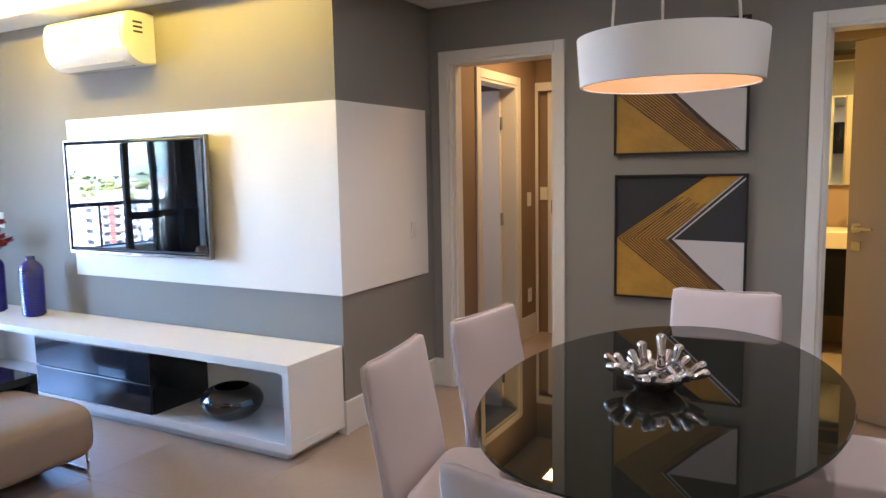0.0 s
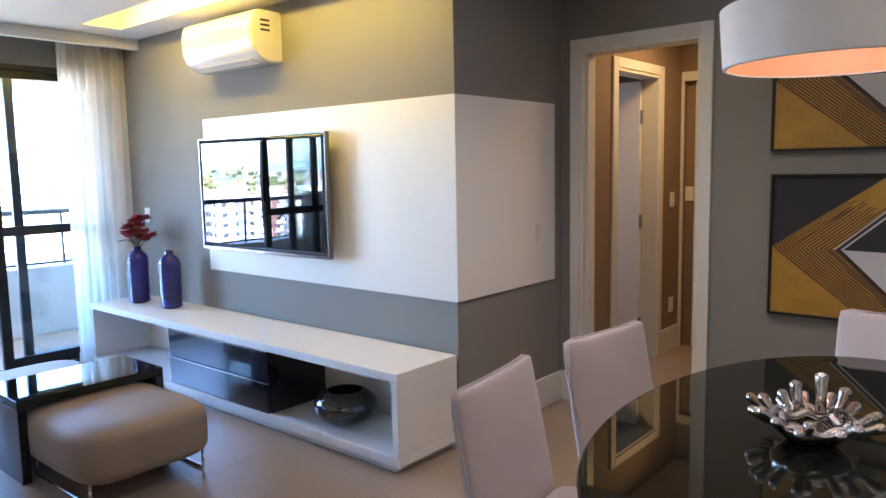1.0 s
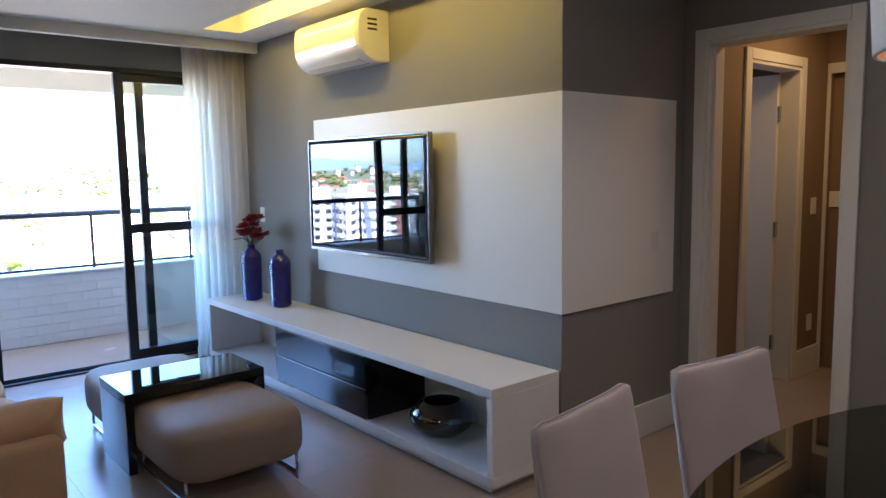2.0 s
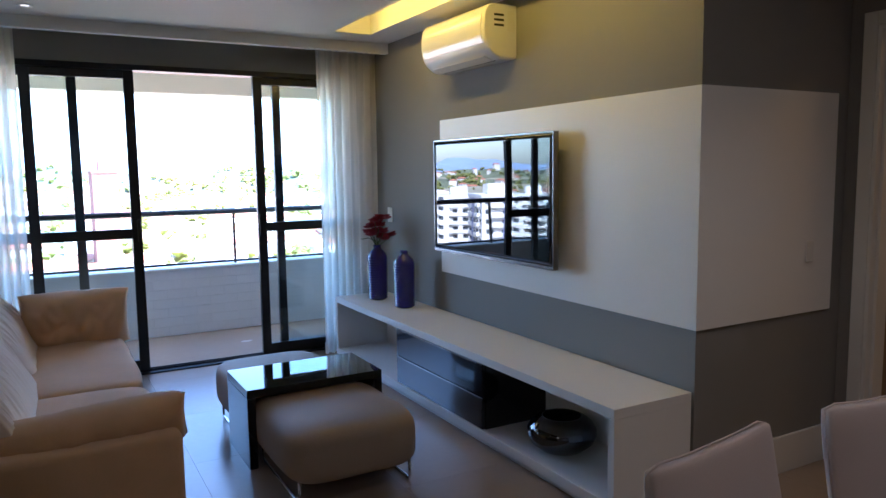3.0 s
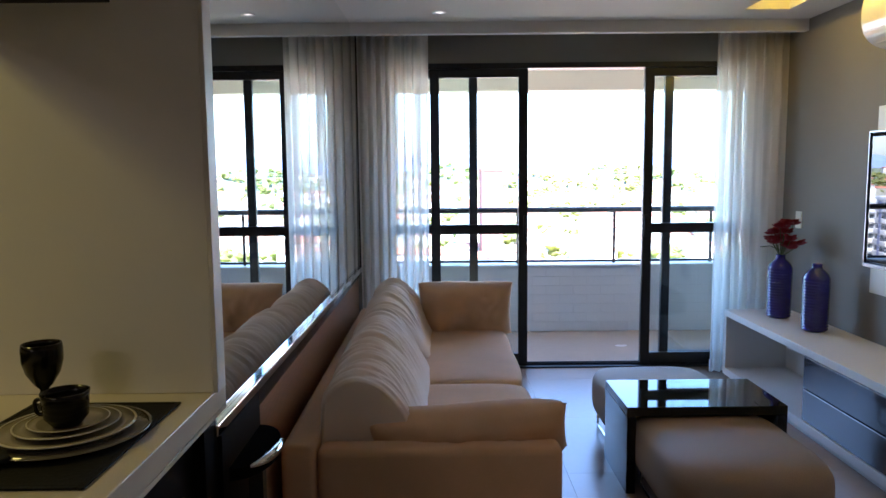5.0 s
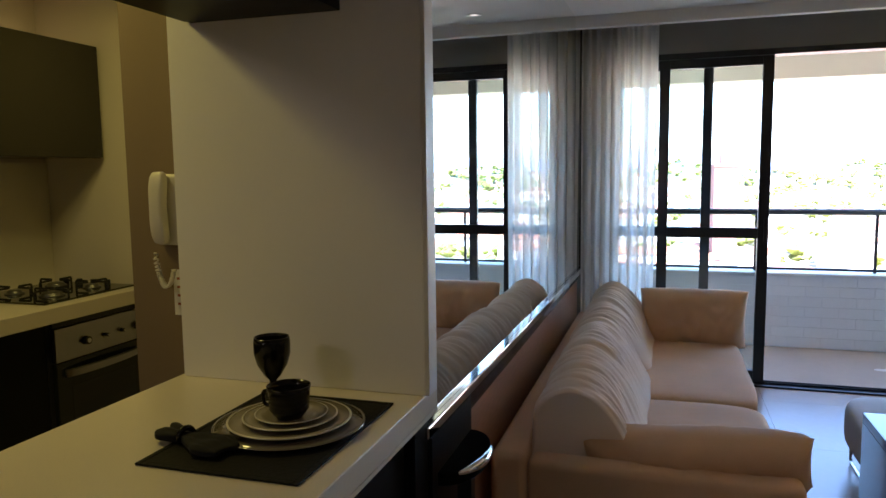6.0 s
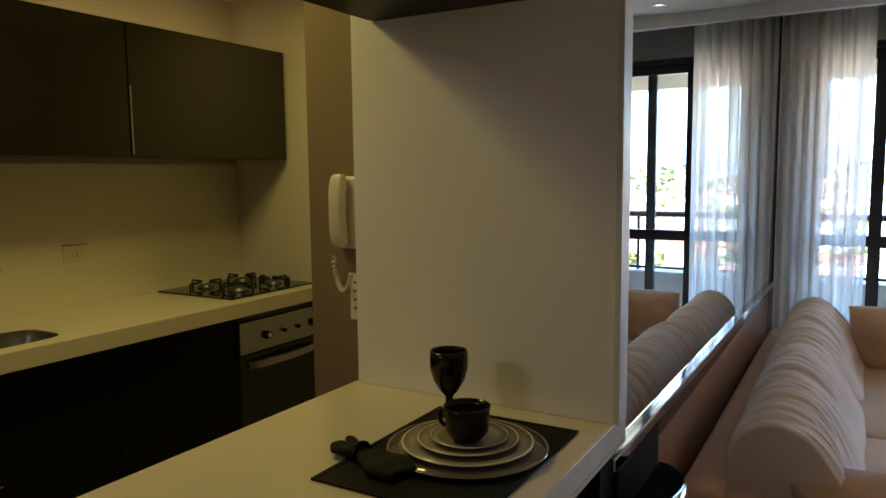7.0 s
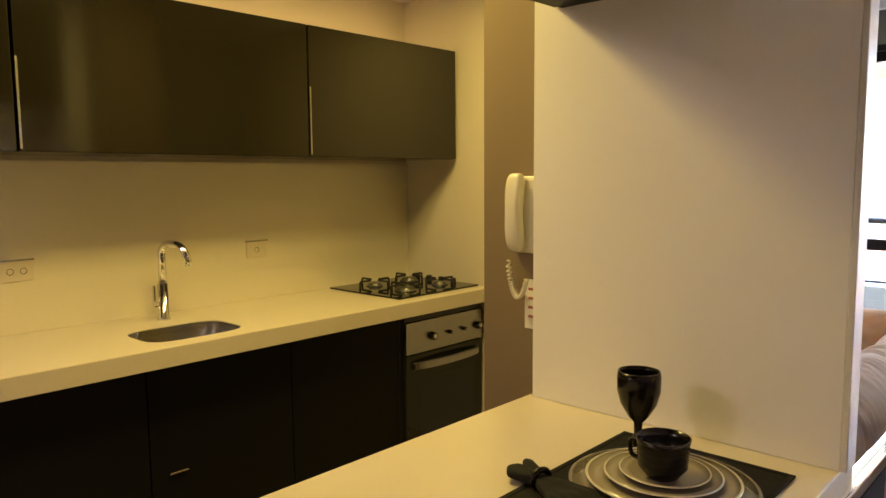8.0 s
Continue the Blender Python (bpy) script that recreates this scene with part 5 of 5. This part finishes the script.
for i, (a, c) in enumerate(((-6.004, -5.058), (-5.053, -3.922), (-3.917, -2.786), (-2.781, -1.65))):
    unit = thing("wall_cabinet", ((a + c) / 2, Y_BACK + 0.012, 1.563), "glossy taupe wall cabinet above the worktop", "cabinet", "kitchen wall cabinets")
    w = (c - a) / 2
    part("body", box(-w, w, 0.0, 0.378, 0.0, 0.562), TAUPE_GLOSS, unit)
    part("door", box(-w + 0.002, w - 0.002, 0.379, 0.398, 0.003, 0.560, bevel=0.002), TAUPE_GLOSS, unit)
    part("edge_profile", box(w - 0.009, w - 0.002, 0.3985, 0.402, 0.01, 0.30), STEEL, unit, "thin steel door edge")
cab_led = thing("cabinet_light", (-4.2, 2.60, 2.127), "thin glowing light strip on top of the wall cabinets", "light strip")
part("strip", box(-1.75, 1.9, -0.01, 0.01, 0, 0.008), glowing("amber_led", (1.0, 0.62, 0.2), 0.25), cab_led)

for x, n in ((-5.025, 1), (-4.005, 2)):
    ob = thing("wall_socket", (x, Y_BACK + 0.0125, 1.14), "cream socket plate flush in the backsplash", "socket", turn=180)
    part("plate", box(-0.055, 0.055, -0.006, 0, -0.04, 0.035, bevel=0.002), QUARTZ, ob)
    part("cover_lip", box(-0.06, 0.06, -0.010, 0, 0.0355, 0.041), STEEL, ob)
    for k in range(n):
        s = part("socket_insert", lathe([(0, -0.004), (0.008, -0.004), (0.011, 0.0), (0.0125, 0.0)], 14), DARK_SLOT, ob)
        s.matrix_basis = pose((k - (n - 1) / 2) * 0.045, -0.0068, -0.004, 90, 0, 0)

phone = thing("wall_intercom", (X_PIER, 4.262, 1.375), "cream wall intercom handset with a coiled cord", "intercom")
cradle = box(0, 0.026, -0.045, 0.050, -0.105, 0.100, bevel=0.010, seg=3)
part("base", cradle, PHONE_CREAM, phone)
part("hook", box(0.0262, 0.042, -0.050, -0.030, 0.020, 0.052, bevel=0.004), DARK_SLOT, phone, "dark hook of the cradle")
hand = pillow(0.034, 0.050, 0.206, 4.5, 14)
for v in hand.verts:
    v.co.x += 0.052 - 0.9 * v.co.z ** 2
    v.co.y *= 0.86 + 1.6 * abs(v.co.z)
part("handset", hand, PHONE_CREAM, phone, smooth=True).location = (0, -0.012, 0.004)
part("ear_slot", box(0.0625, 0.0645, -0.024, -0.006, 0.066, 0.069), DARK_SLOT, phone, "thin dark slot of the earpiece")
cord = []
for k in range(170):
    t = k / 169
    c = Vector((0.035, -0.044 + 0.062 * t, -0.100 - 0.125 * math.sin(math.pi * min(1.0, 0.02 + t * 0.86)) ** 0.55))
    a = k * 1.15
    cord.append((c.x + 0.006 * math.cos(a), c.y + 0.006 * math.sin(a), c.z + 0.003 * math.sin(a)))
part("cord", tube(cord, 0.0030, 5), PHONE_CREAM, phone, "coiled cream cord", smooth=True)
note = thing("paper_notice", (X_PIER, 4.288, 1.062), "small paper notice with faded print on the brown wall", "notice")
part("sheet", box(0, 0.0015, -0.038, 0.052, 0, 0.135), PAPER, note)
for k in range(4):
    part("print_bar", box(0.0016, 0.0022, -0.026, 0.042 - 0.012 * (k % 2), 0.030 + 0.025 * k, 0.037 + 0.025 * k), RED_INK, note)

# ---- place setting on the bar ----
Z = Z_BAR + 0.0008
mat_thing = thing("placemat", (-4.301, 4.830, Z), "black woven rectangular placemat on the bar", "placemat")
part("mat", box(-0.226, 0.226, -0.165, 0.165, 0, 0.004, bevel=0.0015), PLACEMAT, mat_thing)
for a, c, d, e in ((-0.238, 0.238, -0.177, -0.1655), (-0.238, 0.238, 0.1655, 0.177), (-0.238, -0.2265, -0.165, 0.165), (0.2265, 0.238, -0.165, 0.165)):
    part("hem", box(a, c, d, e, 0, 0.0045, bevel=0.0012), PLACEMAT, mat_thing)


def plate(name, place, r, h, mat, rim, label):
    ob = thing(name, place, label, "plate", "stacked plates")
    part("dish", lathe([(0, 0.003), (r * 0.58, 0.0), (r * 0.62, 0.0015), (r * 0.72, h * 0.5), (r * 0.965, h * 0.93), (r * 0.965, h), (r * 0.74, h * 0.62), (r * 0.6, 0.006), (0, 0.006)], 56), mat, ob, smooth=True)
    part("rim", lathe([(r * 0.966, h * 0.9), (r, h * 0.93), (r * 1.003, h * 1.0), (r * 0.985, h * 1.08), (r * 0.966, h * 1.04)], 56), rim, ob, "pale glazed rim", smooth=True)
    return ob


PX, PY = -4.322, 4.847
plate("charger_plate", (PX, PY, Z + 0.0042), 0.165, 0.012, CHARGER_GLASS, CHARGER_GLASS, "clear glass charger plate on the placemat")
plate("dinner_plate", (PX, PY, Z + 0.0090), 0.135, 0.018, PLATE_GREY, PLATE_RIM, "warm grey dinner plate with a pale rim")
plate("salad_plate", (PX - 0.008, PY - 0.003, Z + 0.0160), 0.104, 0.015, PLATE_GREY, PLATE_RIM, "warm grey salad plate with a pale rim")
plate("saucer", (PX - 0.012, PY - 0.002, Z + 0.0225), 0.080, 0.013, PLATE_GREY, PLATE_RIM, "warm grey saucer with a pale rim")
cup = thing("coffee_cup", (PX + 0.004, PY + 0.002, Z + 0.0288), "black ceramic cup on the stacked plates", "cup")
part("body", lathe([(0, 0), (0.027, 0), (0.030, 0.004), (0.043, 0.020), (0.046, 0.062), (0.048, 0.072), (0.0455, 0.072), (0.043, 0.058), (0.037, 0.02), (0, 0.008)], 40), BLACK_CERAMIC, cup, smooth=True)
part("handle", tube(rounded_path([(0.0, -0.040, 0.056), (0.0, -0.066, 0.054), (0.0, -0.062, 0.022), (0.0, -0.037, 0.022)], 0.012), 0.0045, 8), BLACK_CERAMIC, cup, smooth=True)
goblet = thing("goblet", (-4.449, 4.732, Z + 0.0002), "black glass goblet with a moulded stem", "goblet")
part("glass", lathe([(0, 0), (0.036, 0), (0.037, 0.004), (0.012, 0.012), (0.008, 0.022), (0.012, 0.032), (0.008, 0.042), (0.009, 0.066), (0.020, 0.078), (0.036, 0.105),
                     (0.043, 0.132), (0.0435, 0.160), (0.0415, 0.172), (0.039, 0.172), (0.041, 0.160), (0.040, 0.132), (0.033, 0.11), (0.015, 0.085), (0, 0.082)], 40), BLACK_CERAMIC, goblet, smooth=True)
napkin = thing("folded_napkin", (-4.173, 4.712, Z + 0.0042), "black folded napkin in a ring across the placemat", "napkin")
bm = pillow(0.20, 0.066, 0.020, 4, 22, lumps=0.004, wrinkle=0.004, seed=4)
for v in bm.verts:
    flare = 0.42 + min(1.0, abs(v.co.x + 0.03) / 0.075)
    v.co.y *= flare
    v.co.x += 0.016 * noise.noise(Vector((v.co.y * 45, 3.0, v.co.x * 4))) * abs(v.co.x) / 0.08
    v.co.z *= 1 + 0.5 * noise.noise(Vector((v.co.x * 14, v.co.y * 75, 1.0)))
bmesh.ops.translate(bm, verts=bm.verts[:], vec=(0.0, 0, 0.0125))
part("cloth", bm, material("black_napkin_cotton", (0.006, 0.0055, 0.0055), 0.9, grain=0.2, scale=300, bump=0.0006), napkin, smooth=True)
part("ring", tube([(-0.03, 0.018 * math.cos(a), 0.0165 + 0.0155 * math.sin(a)) for a in [2 * math.pi * k / 20 for k in range(21)]], 0.006, 8), BLACK_CERAMIC, napkin, "glossy black ring", smooth=True)
napkin.matrix_basis = pose(-4.173, 4.712, Z + 0.0042, 0, 0, 74)

# ---- recessed ceiling spots ----
for x, y in [(-7.40, 5.64), ENTRY_SPOT] + DINING_SPOTS:
    spot = thing("recessed_spot", (x, y, Z_CEIL), "small recessed white ceiling spot", "ceiling light", "ceiling spots")
    part("ring", lathe([(0.026, -0.002), (0.044, -0.004), (0.046, 0.0), (0.026, 0.0)], 28), WHITE_PLASTIC, spot, smooth=True)
    part("lens", lathe([(0, -0.001), (0.0255, -0.001), (0.0255, 0.0), (0, 0.0)], 24), glowing("spot_lens", (1.0, 0.85, 0.7), 0.12), spot)

# ---- the view from the balcony ----
GROUND_Z = -34.0


def terrain_material():
    m = material("far_ground", (0.22, 0.20, 0.13), 0.95, grain=0.5, scale=0.12, stain=0.5, stain_scale=0.01)
    return m


def height_at(x, y):
    d = math.hypot(x, y)
    h = GROUND_Z + 10 * noise.noise(Vector((x / 260, y / 260, 0.3))) * min(1, d / 300)
    if d > 500:
        h += min(d - 500, 1300) * 0.016 * (0.8 + 0.5 * noise.noise(Vector((x / 500, y / 500, 2.0))))
    return h


bm = bmesh.new()
rings = []
for r in (5, 40, 80, 130, 190, 260, 340, 430, 540, 680, 850, 1100, 1500, 2200, 3200, 4600):
    ring = []
    for k in range(72):
        a = 2 * math.pi * k / 72
        x, y = r * math.cos(a) - 8, r * math.sin(a) + 6
        z = GROUND_Z if r < 50 else height_at(x, y)
        if r > 2000:
            z = -14 if r < 4000 else -200
        ring.append(bm.verts.new((x, y, z)))
    rings.append(ring)
for p, q in zip(rings, rings[1:]):
    for k in range(72):
        bm.faces.new((p[k], q[k], q[(k + 1) % 72], p[(k + 1) % 72]))
bm.faces.new(rings[0])
bmesh.ops.recalc_face_normals(bm, faces=bm.faces[:])
structure("ground", bm, terrain_material(), "green and earthy ground of the town spreading to the hills", "ground")

HILL_GREEN = material("wooded_hill", (0.10, 0.115, 0.065), 1.0, grain=0.5, scale=0.05, stain=0.5, stain_scale=0.012)
MOUNTAIN = material("hazy_blue_mountain", (0.17, 0.22, 0.32), 1.0, grain=0.2, scale=0.02, stain=0.2, stain_scale=0.004)
RIDGES = ((1150, -16, 20, 1.0, HILL_GREEN, "wooded green hills behind the town"), (1800, -8, 34, 3.0, HILL_GREEN, "farther wooded hills"),
          (2800, 8, 50, 5.0, MOUNTAIN, "hazy blue foothills"), (3900, 25, 95, 9.0, MOUNTAIN, "hazy blue mountain ridges on the horizon"))


def ridge_height(base, amp, seed, deg):
    return base + amp * abs(noise.fractal(Vector(((deg - 95) / 170 * 219 * 0.05, seed, 0)), 1.0, 2.0, 6)) * 1.5


for dist, base, amp, seed, mat, label in RIDGES:
    ridge = bmesh.new()
    row0, row1 = [], []
    for k in range(220):
        deg = 95 + 170 * k / 219
        a, h = radians(deg), ridge_height(base, amp, seed, deg)
        row0.append(ridge.verts.new(((dist - 250) * math.cos(a), (dist - 250) * math.sin(a), -60)))
        row1.append(ridge.verts.new((dist * math.cos(a), dist * math.sin(a), h)))
    for k in range(219):
        ridge.faces.new((row0[k], row0[k + 1], row1[k + 1], row1[k]))
    tagged(part("backdrop", ridge, mat, smooth=True), label, "hills", kind="structure")

ROOF_RED = material("clay_roof_tiles", (0.30, 0.115, 0.065), 0.9, grain=0.3, scale=1.2, stain=0.3, stain_scale=0.3)
HOUSE_WALL = material("pale_house_render", (0.55, 0.52, 0.47), 0.9, grain=0.1, scale=1, stain=0.2, stain_scale=0.05)
TOWER_WALL = material("white_tower_render", (0.66, 0.64, 0.60), 0.8, grain=0.05, scale=1, stain=0.1, stain_scale=0.2)
TOWER_PINK = material("brick_red_tower_render", (0.19, 0.080, 0.060), 0.85, grain=0.08, scale=1, stain=0.1, stain_scale=0.2)
TOWER_BLUE = material("blue_tower_accent", (0.16, 0.18, 0.32), 0.6, grain=0.08, scale=1)
TOWER_GLASS = material("tower_window_glass", (0.05, 0.06, 0.07), 0.15, grain=0.2, scale=0.5)
LEAF = material("tree_foliage", (0.25, 0.26, 0.085), 0.9, grain=0.5, scale=1.2, stain=0.4, stain_scale=0.15)
leaf_nodes, leaf_links = LEAF.node_tree.nodes, LEAF.node_tree.links
leaf_glow, leaf_mix = leaf_nodes.new("ShaderNodeBsdfTranslucent"), leaf_nodes.new("ShaderNodeMixShader")
leaf_glow.inputs[0].default_value, leaf_mix.inputs[0].default_value = (0.36, 0.37, 0.13, 1), 0.6
leaf_links.new(leaf_nodes["Principled BSDF"].outputs[0], leaf_mix.inputs[1])
leaf_links.new(leaf_glow.outputs[0], leaf_mix.inputs[2])
leaf_links.new(leaf_mix.outputs[0], leaf_nodes["Material Output"].inputs["Surface"])

rnd = random.Random(3)
houses, roofs, crowns = bmesh.new(), bmesh.new(), bmesh.new()


def add_quad_box(bm, cx, cy, z0, w, d, h, turn):
    c, s = math.cos(turn), math.sin(turn)
    vs = []
    for z in (z0, z0 + h):
        for ux, uy in ((-w, -d), (w, -d), (w, d), (-w, d)):
            vs.append(bm.verts.new((cx + c * ux - s * uy, cy + s * ux + c * uy, z)))
    for f in ((3, 2, 1, 0), (4, 5, 6, 7), (0, 1, 5, 4), (1, 2, 6, 5), (2, 3, 7, 6), (3, 0, 4, 7)):
        bm.faces.new([vs[i] for i in f])


def add_roof(bm, cx, cy, z, w, d, h, turn):
    c, s = math.cos(turn), math.sin(turn)
    base = [bm.verts.new((cx + c * ux - s * uy, cy + s * ux + c * uy, z)) for ux, uy in ((-w, -d), (w, -d), (w, d), (-w, d))]
    top = [bm.verts.new((cx + c * ux, cy + s * ux, z + h)) for ux in (-w * 0.7, w * 0.7)]
    bm.faces.new((base[0], base[1], top[1], top[0]))
    bm.faces.new((base[2], base[3], top[0], top[1]))
    bm.faces.new((base[1], base[2], top[1]))
    bm.faces.new((base[3], base[0], top[0]))


def add_crown(bm, cx, cy, z, r):
    for _ in range(rnd.randint(8, 12)):
        px, py, pz, q = cx + rnd.uniform(-r, r) * 0.6, cy + rnd.uniform(-r, r) * 0.6, z + rnd.uniform(0.3, 1.0) * r, r * rnd.uniform(0.25, 0.45)
        own = []
        for k in range(6):
            a = k * math.pi / 3
            own.append(bm.verts.new((px + q * math.cos(a) * rnd.uniform(0.7, 1.2), py + q * math.sin(a) * rnd.uniform(0.7, 1.2), pz + rnd.uniform(-0.3, 0.3) * q)))
        top, low = bm.verts.new((px, py, pz + q * rnd.uniform(0.7, 1.0))), bm.verts.new((px, py, pz - q * 0.7))
        for k in range(6):
            bm.faces.new((own[k], own[(k + 1) % 6], top))
            bm.faces.new((own[(k + 1) % 6], own[k], low))


for _ in range(800):
    a, d = radians(rnd.uniform(110, 262)), rnd.uniform(70, 900)
    x, y = d * math.cos(a), d * math.sin(a)
    z, w, e, t = height_at(x, y), rnd.uniform(4, 9), rnd.uniform(3, 6), rnd.uniform(0, 3.1)
    h = rnd.choice((3.5, 6.5, 6.5, 10))
    add_quad_box(houses, x, y, z - 3, w, e, h + 3, t)
    add_roof(roofs, x, y, z + h, w + 0.5, e + 0.5, rnd.uniform(1.2, 2.2), t)
for _ in range(1700):
    a, d = radians(rnd.uniform(110, 262)), rnd.uniform(45, 950)
    x, y = d * math.cos(a), d * math.sin(a)
    add_crown(crowns, x, y, height_at(x, y) + 1.5, rnd.uniform(2.5, 6.0))
for dist, base, amp, seed, mat, label in RIDGES[:2]:
    for _ in range(900):
        deg, f = rnd.uniform(110, 262), rnd.uniform(0.55, 0.98)
        a, d = radians(deg), dist - 250 + 250 * f
        x, y, z = d * math.cos(a), d * math.sin(a), -60 + f * (ridge_height(base, amp, seed, deg) + 60)
        if rnd.random() < 0.42:
            w, h, t = rnd.uniform(4, 10), rnd.choice((4, 6, 6, 9, 14)), rnd.uniform(0, 3.1)
            add_quad_box(houses, x, y, z - 4, w, w * 0.6, h + 4, t)
            add_roof(roofs, x, y, z + h, w + 0.6, w * 0.6 + 0.6, 2.4, t)
        else:
            add_crown(crowns, x, y, z, rnd.uniform(5, 11))
tagged(part("far_houses", houses, HOUSE_WALL), "pale houses of the town far below", "houses", kind="stuff")
tagged(part("far_roofs", roofs, ROOF_RED), "red clay roofs of the town", "roofs", kind="stuff")
tagged(part("far_trees", crowns, LEAF), "green tree crowns between the houses", "trees", kind="stuff")


def tower(x, y, w, d, top, turn, wall, accent, label, plain=False):
    z0 = height_at(x, y) - 3
    ob = thing("apartment_building", (x, y, z0), label, "building", "apartment buildings", turn=turn)
    h = top - z0
    part("wall", box(-w / 2, w / 2, -d / 2, d / 2, 0, h), wall, ob)
    part("roof", boxes((-w / 2 - 0.3, w / 2 + 0.3, -d / 2 - 0.3, d / 2 + 0.3, h + 0.01, h + 0.9), (-w / 5, w / 5, -d / 5, d / 5, h + 0.9, h + 4.0)), wall, ob)
    if plain:
        return ob
    floors = int(h / 3)
    lights, slabs, trims = bmesh.new(), bmesh.new(), bmesh.new()
    for k in range(max(0, floors - 9), floors):
        z = h - (floors - k) * 3 + 0.9
        for face in range(4):
            n = max(2, int((w if face % 2 == 0 else d) / 3.6))
            span, depth = (w, d) if face % 2 == 0 else (d, w)
            m = Matrix.Rotation(face * math.pi / 2, 4, "Z")
            for i in range(n):
                u = -span / 2 + span * (i + 0.5) / n
                own = bmesh.new()
                box(u - 0.85, u + 0.85, -depth / 2 - 0.04, -depth / 2 + 0.1, z, z + 1.35, bm=own)
                join(lights, own, m)
            own = bmesh.new()
            box(-span * 0.32, span * 0.32, -depth / 2 - 1.2, -depth / 2 - 0.05, z - 0.95, z + 0.15, bm=own)
            join(slabs, own, m)
            own = bmesh.new()
            box(-span * 0.06, span * 0.06, -depth / 2 - 1.26, -depth / 2 - 1.21, z - 0.95, z + 1.8, bm=own)
            join(trims, own, m)
    tagged(part("windows", lights, TOWER_GLASS, ob, "dark apartment windows"), kind="stuff")
    tagged(part("balconies", slabs, wall, ob, "balcony fronts"), kind="stuff")
    tagged(part("accents", trims, accent, ob, "coloured facade strips"), kind="stuff")
    return ob


for k, (deg, dist, w, d, top, turn, accent) in enumerate((
        (209.5, 235, 19, 14, -6.0, 22, TOWER_BLUE), (212.5, 262, 17, 15, -8.5, 30, TOWER_WALL), (215.3, 230, 16, 13, -7.0, 18, TOWER_BLUE),
        (218.5, 285, 20, 15, -9.0, 35, TOWER_PINK), (221.5, 250, 17, 14, -8.0, 25, TOWER_WALL), (225.0, 275, 19, 14, -10.0, 40, TOWER_BLUE),
        (206.0, 300, 18, 14, -10.5, 12, TOWER_WALL), (229.0, 240, 18, 15, -7.5, 45, TOWER_WALL))):
    tower(dist * math.cos(radians(deg)), dist * math.sin(radians(deg)) + 8, w, d, top, turn, TOWER_WALL, accent,
          ("white apartment tower with blue facade strips", "pale apartment tower with stacked balconies", "white apartment tower with a red penthouse")[0 if accent is TOWER_BLUE else 2 if accent is TOWER_PINK else 1])
tower(-262, 23.8, 7.6, 7.6, 2.0, 5, TOWER_PINK, TOWER_PINK, "brick-red apartment tower standing over the houses", True)

# ---- floor tiles and parapet tiles ----
TILE = 0.80
tile_mesh = box(-TILE / 2 + 0.0006, TILE / 2 - 0.0006, -TILE / 2 + 0.0006, TILE / 2 - 0.0006, -0.0055, 0.0)
for f in tile_mesh.faces:
    f.smooth = False
cut_mesh = box(-8.248 + 7.81, -0.0006, -TILE / 2 + 0.0006, TILE / 2 - 0.0006, -0.0055, 0.0)
whole, cut = part("tile", tile_mesh, TILE_FLOOR, floor), part("tile", cut_mesh, TILE_FLOOR, floor)
whole.location, cut.location = (-7.41, 2.64, 0), (-7.81, 2.64, 0)
for j in range(12):
    for i in range(9):
        if i or j:
            t = new("tile", whole.data)
            t.parent = floor
            t.location = (-7.41 + TILE * i, 2.64 + TILE * j, 0)
    if j:
        t = new("tile", cut.data)
        t.parent = floor
        t.location = (-7.81, 2.64 + TILE * j, 0)

brick_mesh = box(0, 0.005, -0.1255, 0.1255, 0.001, 0.0835, bevel=0.0015, seg=1)
first = part("brick", brick_mesh, BALCONY_TILE, parapet)
first.location = (-9.43, 4.0, -0.015)
for row in range(7):
    for k in range(20):
        y = 3.95 + 0.253 * (k + 0.5 * (row % 2))
        if y > 8.76 or (row == 0 and k == 0):
            continue
        t = new("brick", first.data)
        t.parent = parapet
        t.location = (-9.43, y, -0.015 + 0.0855 * row)
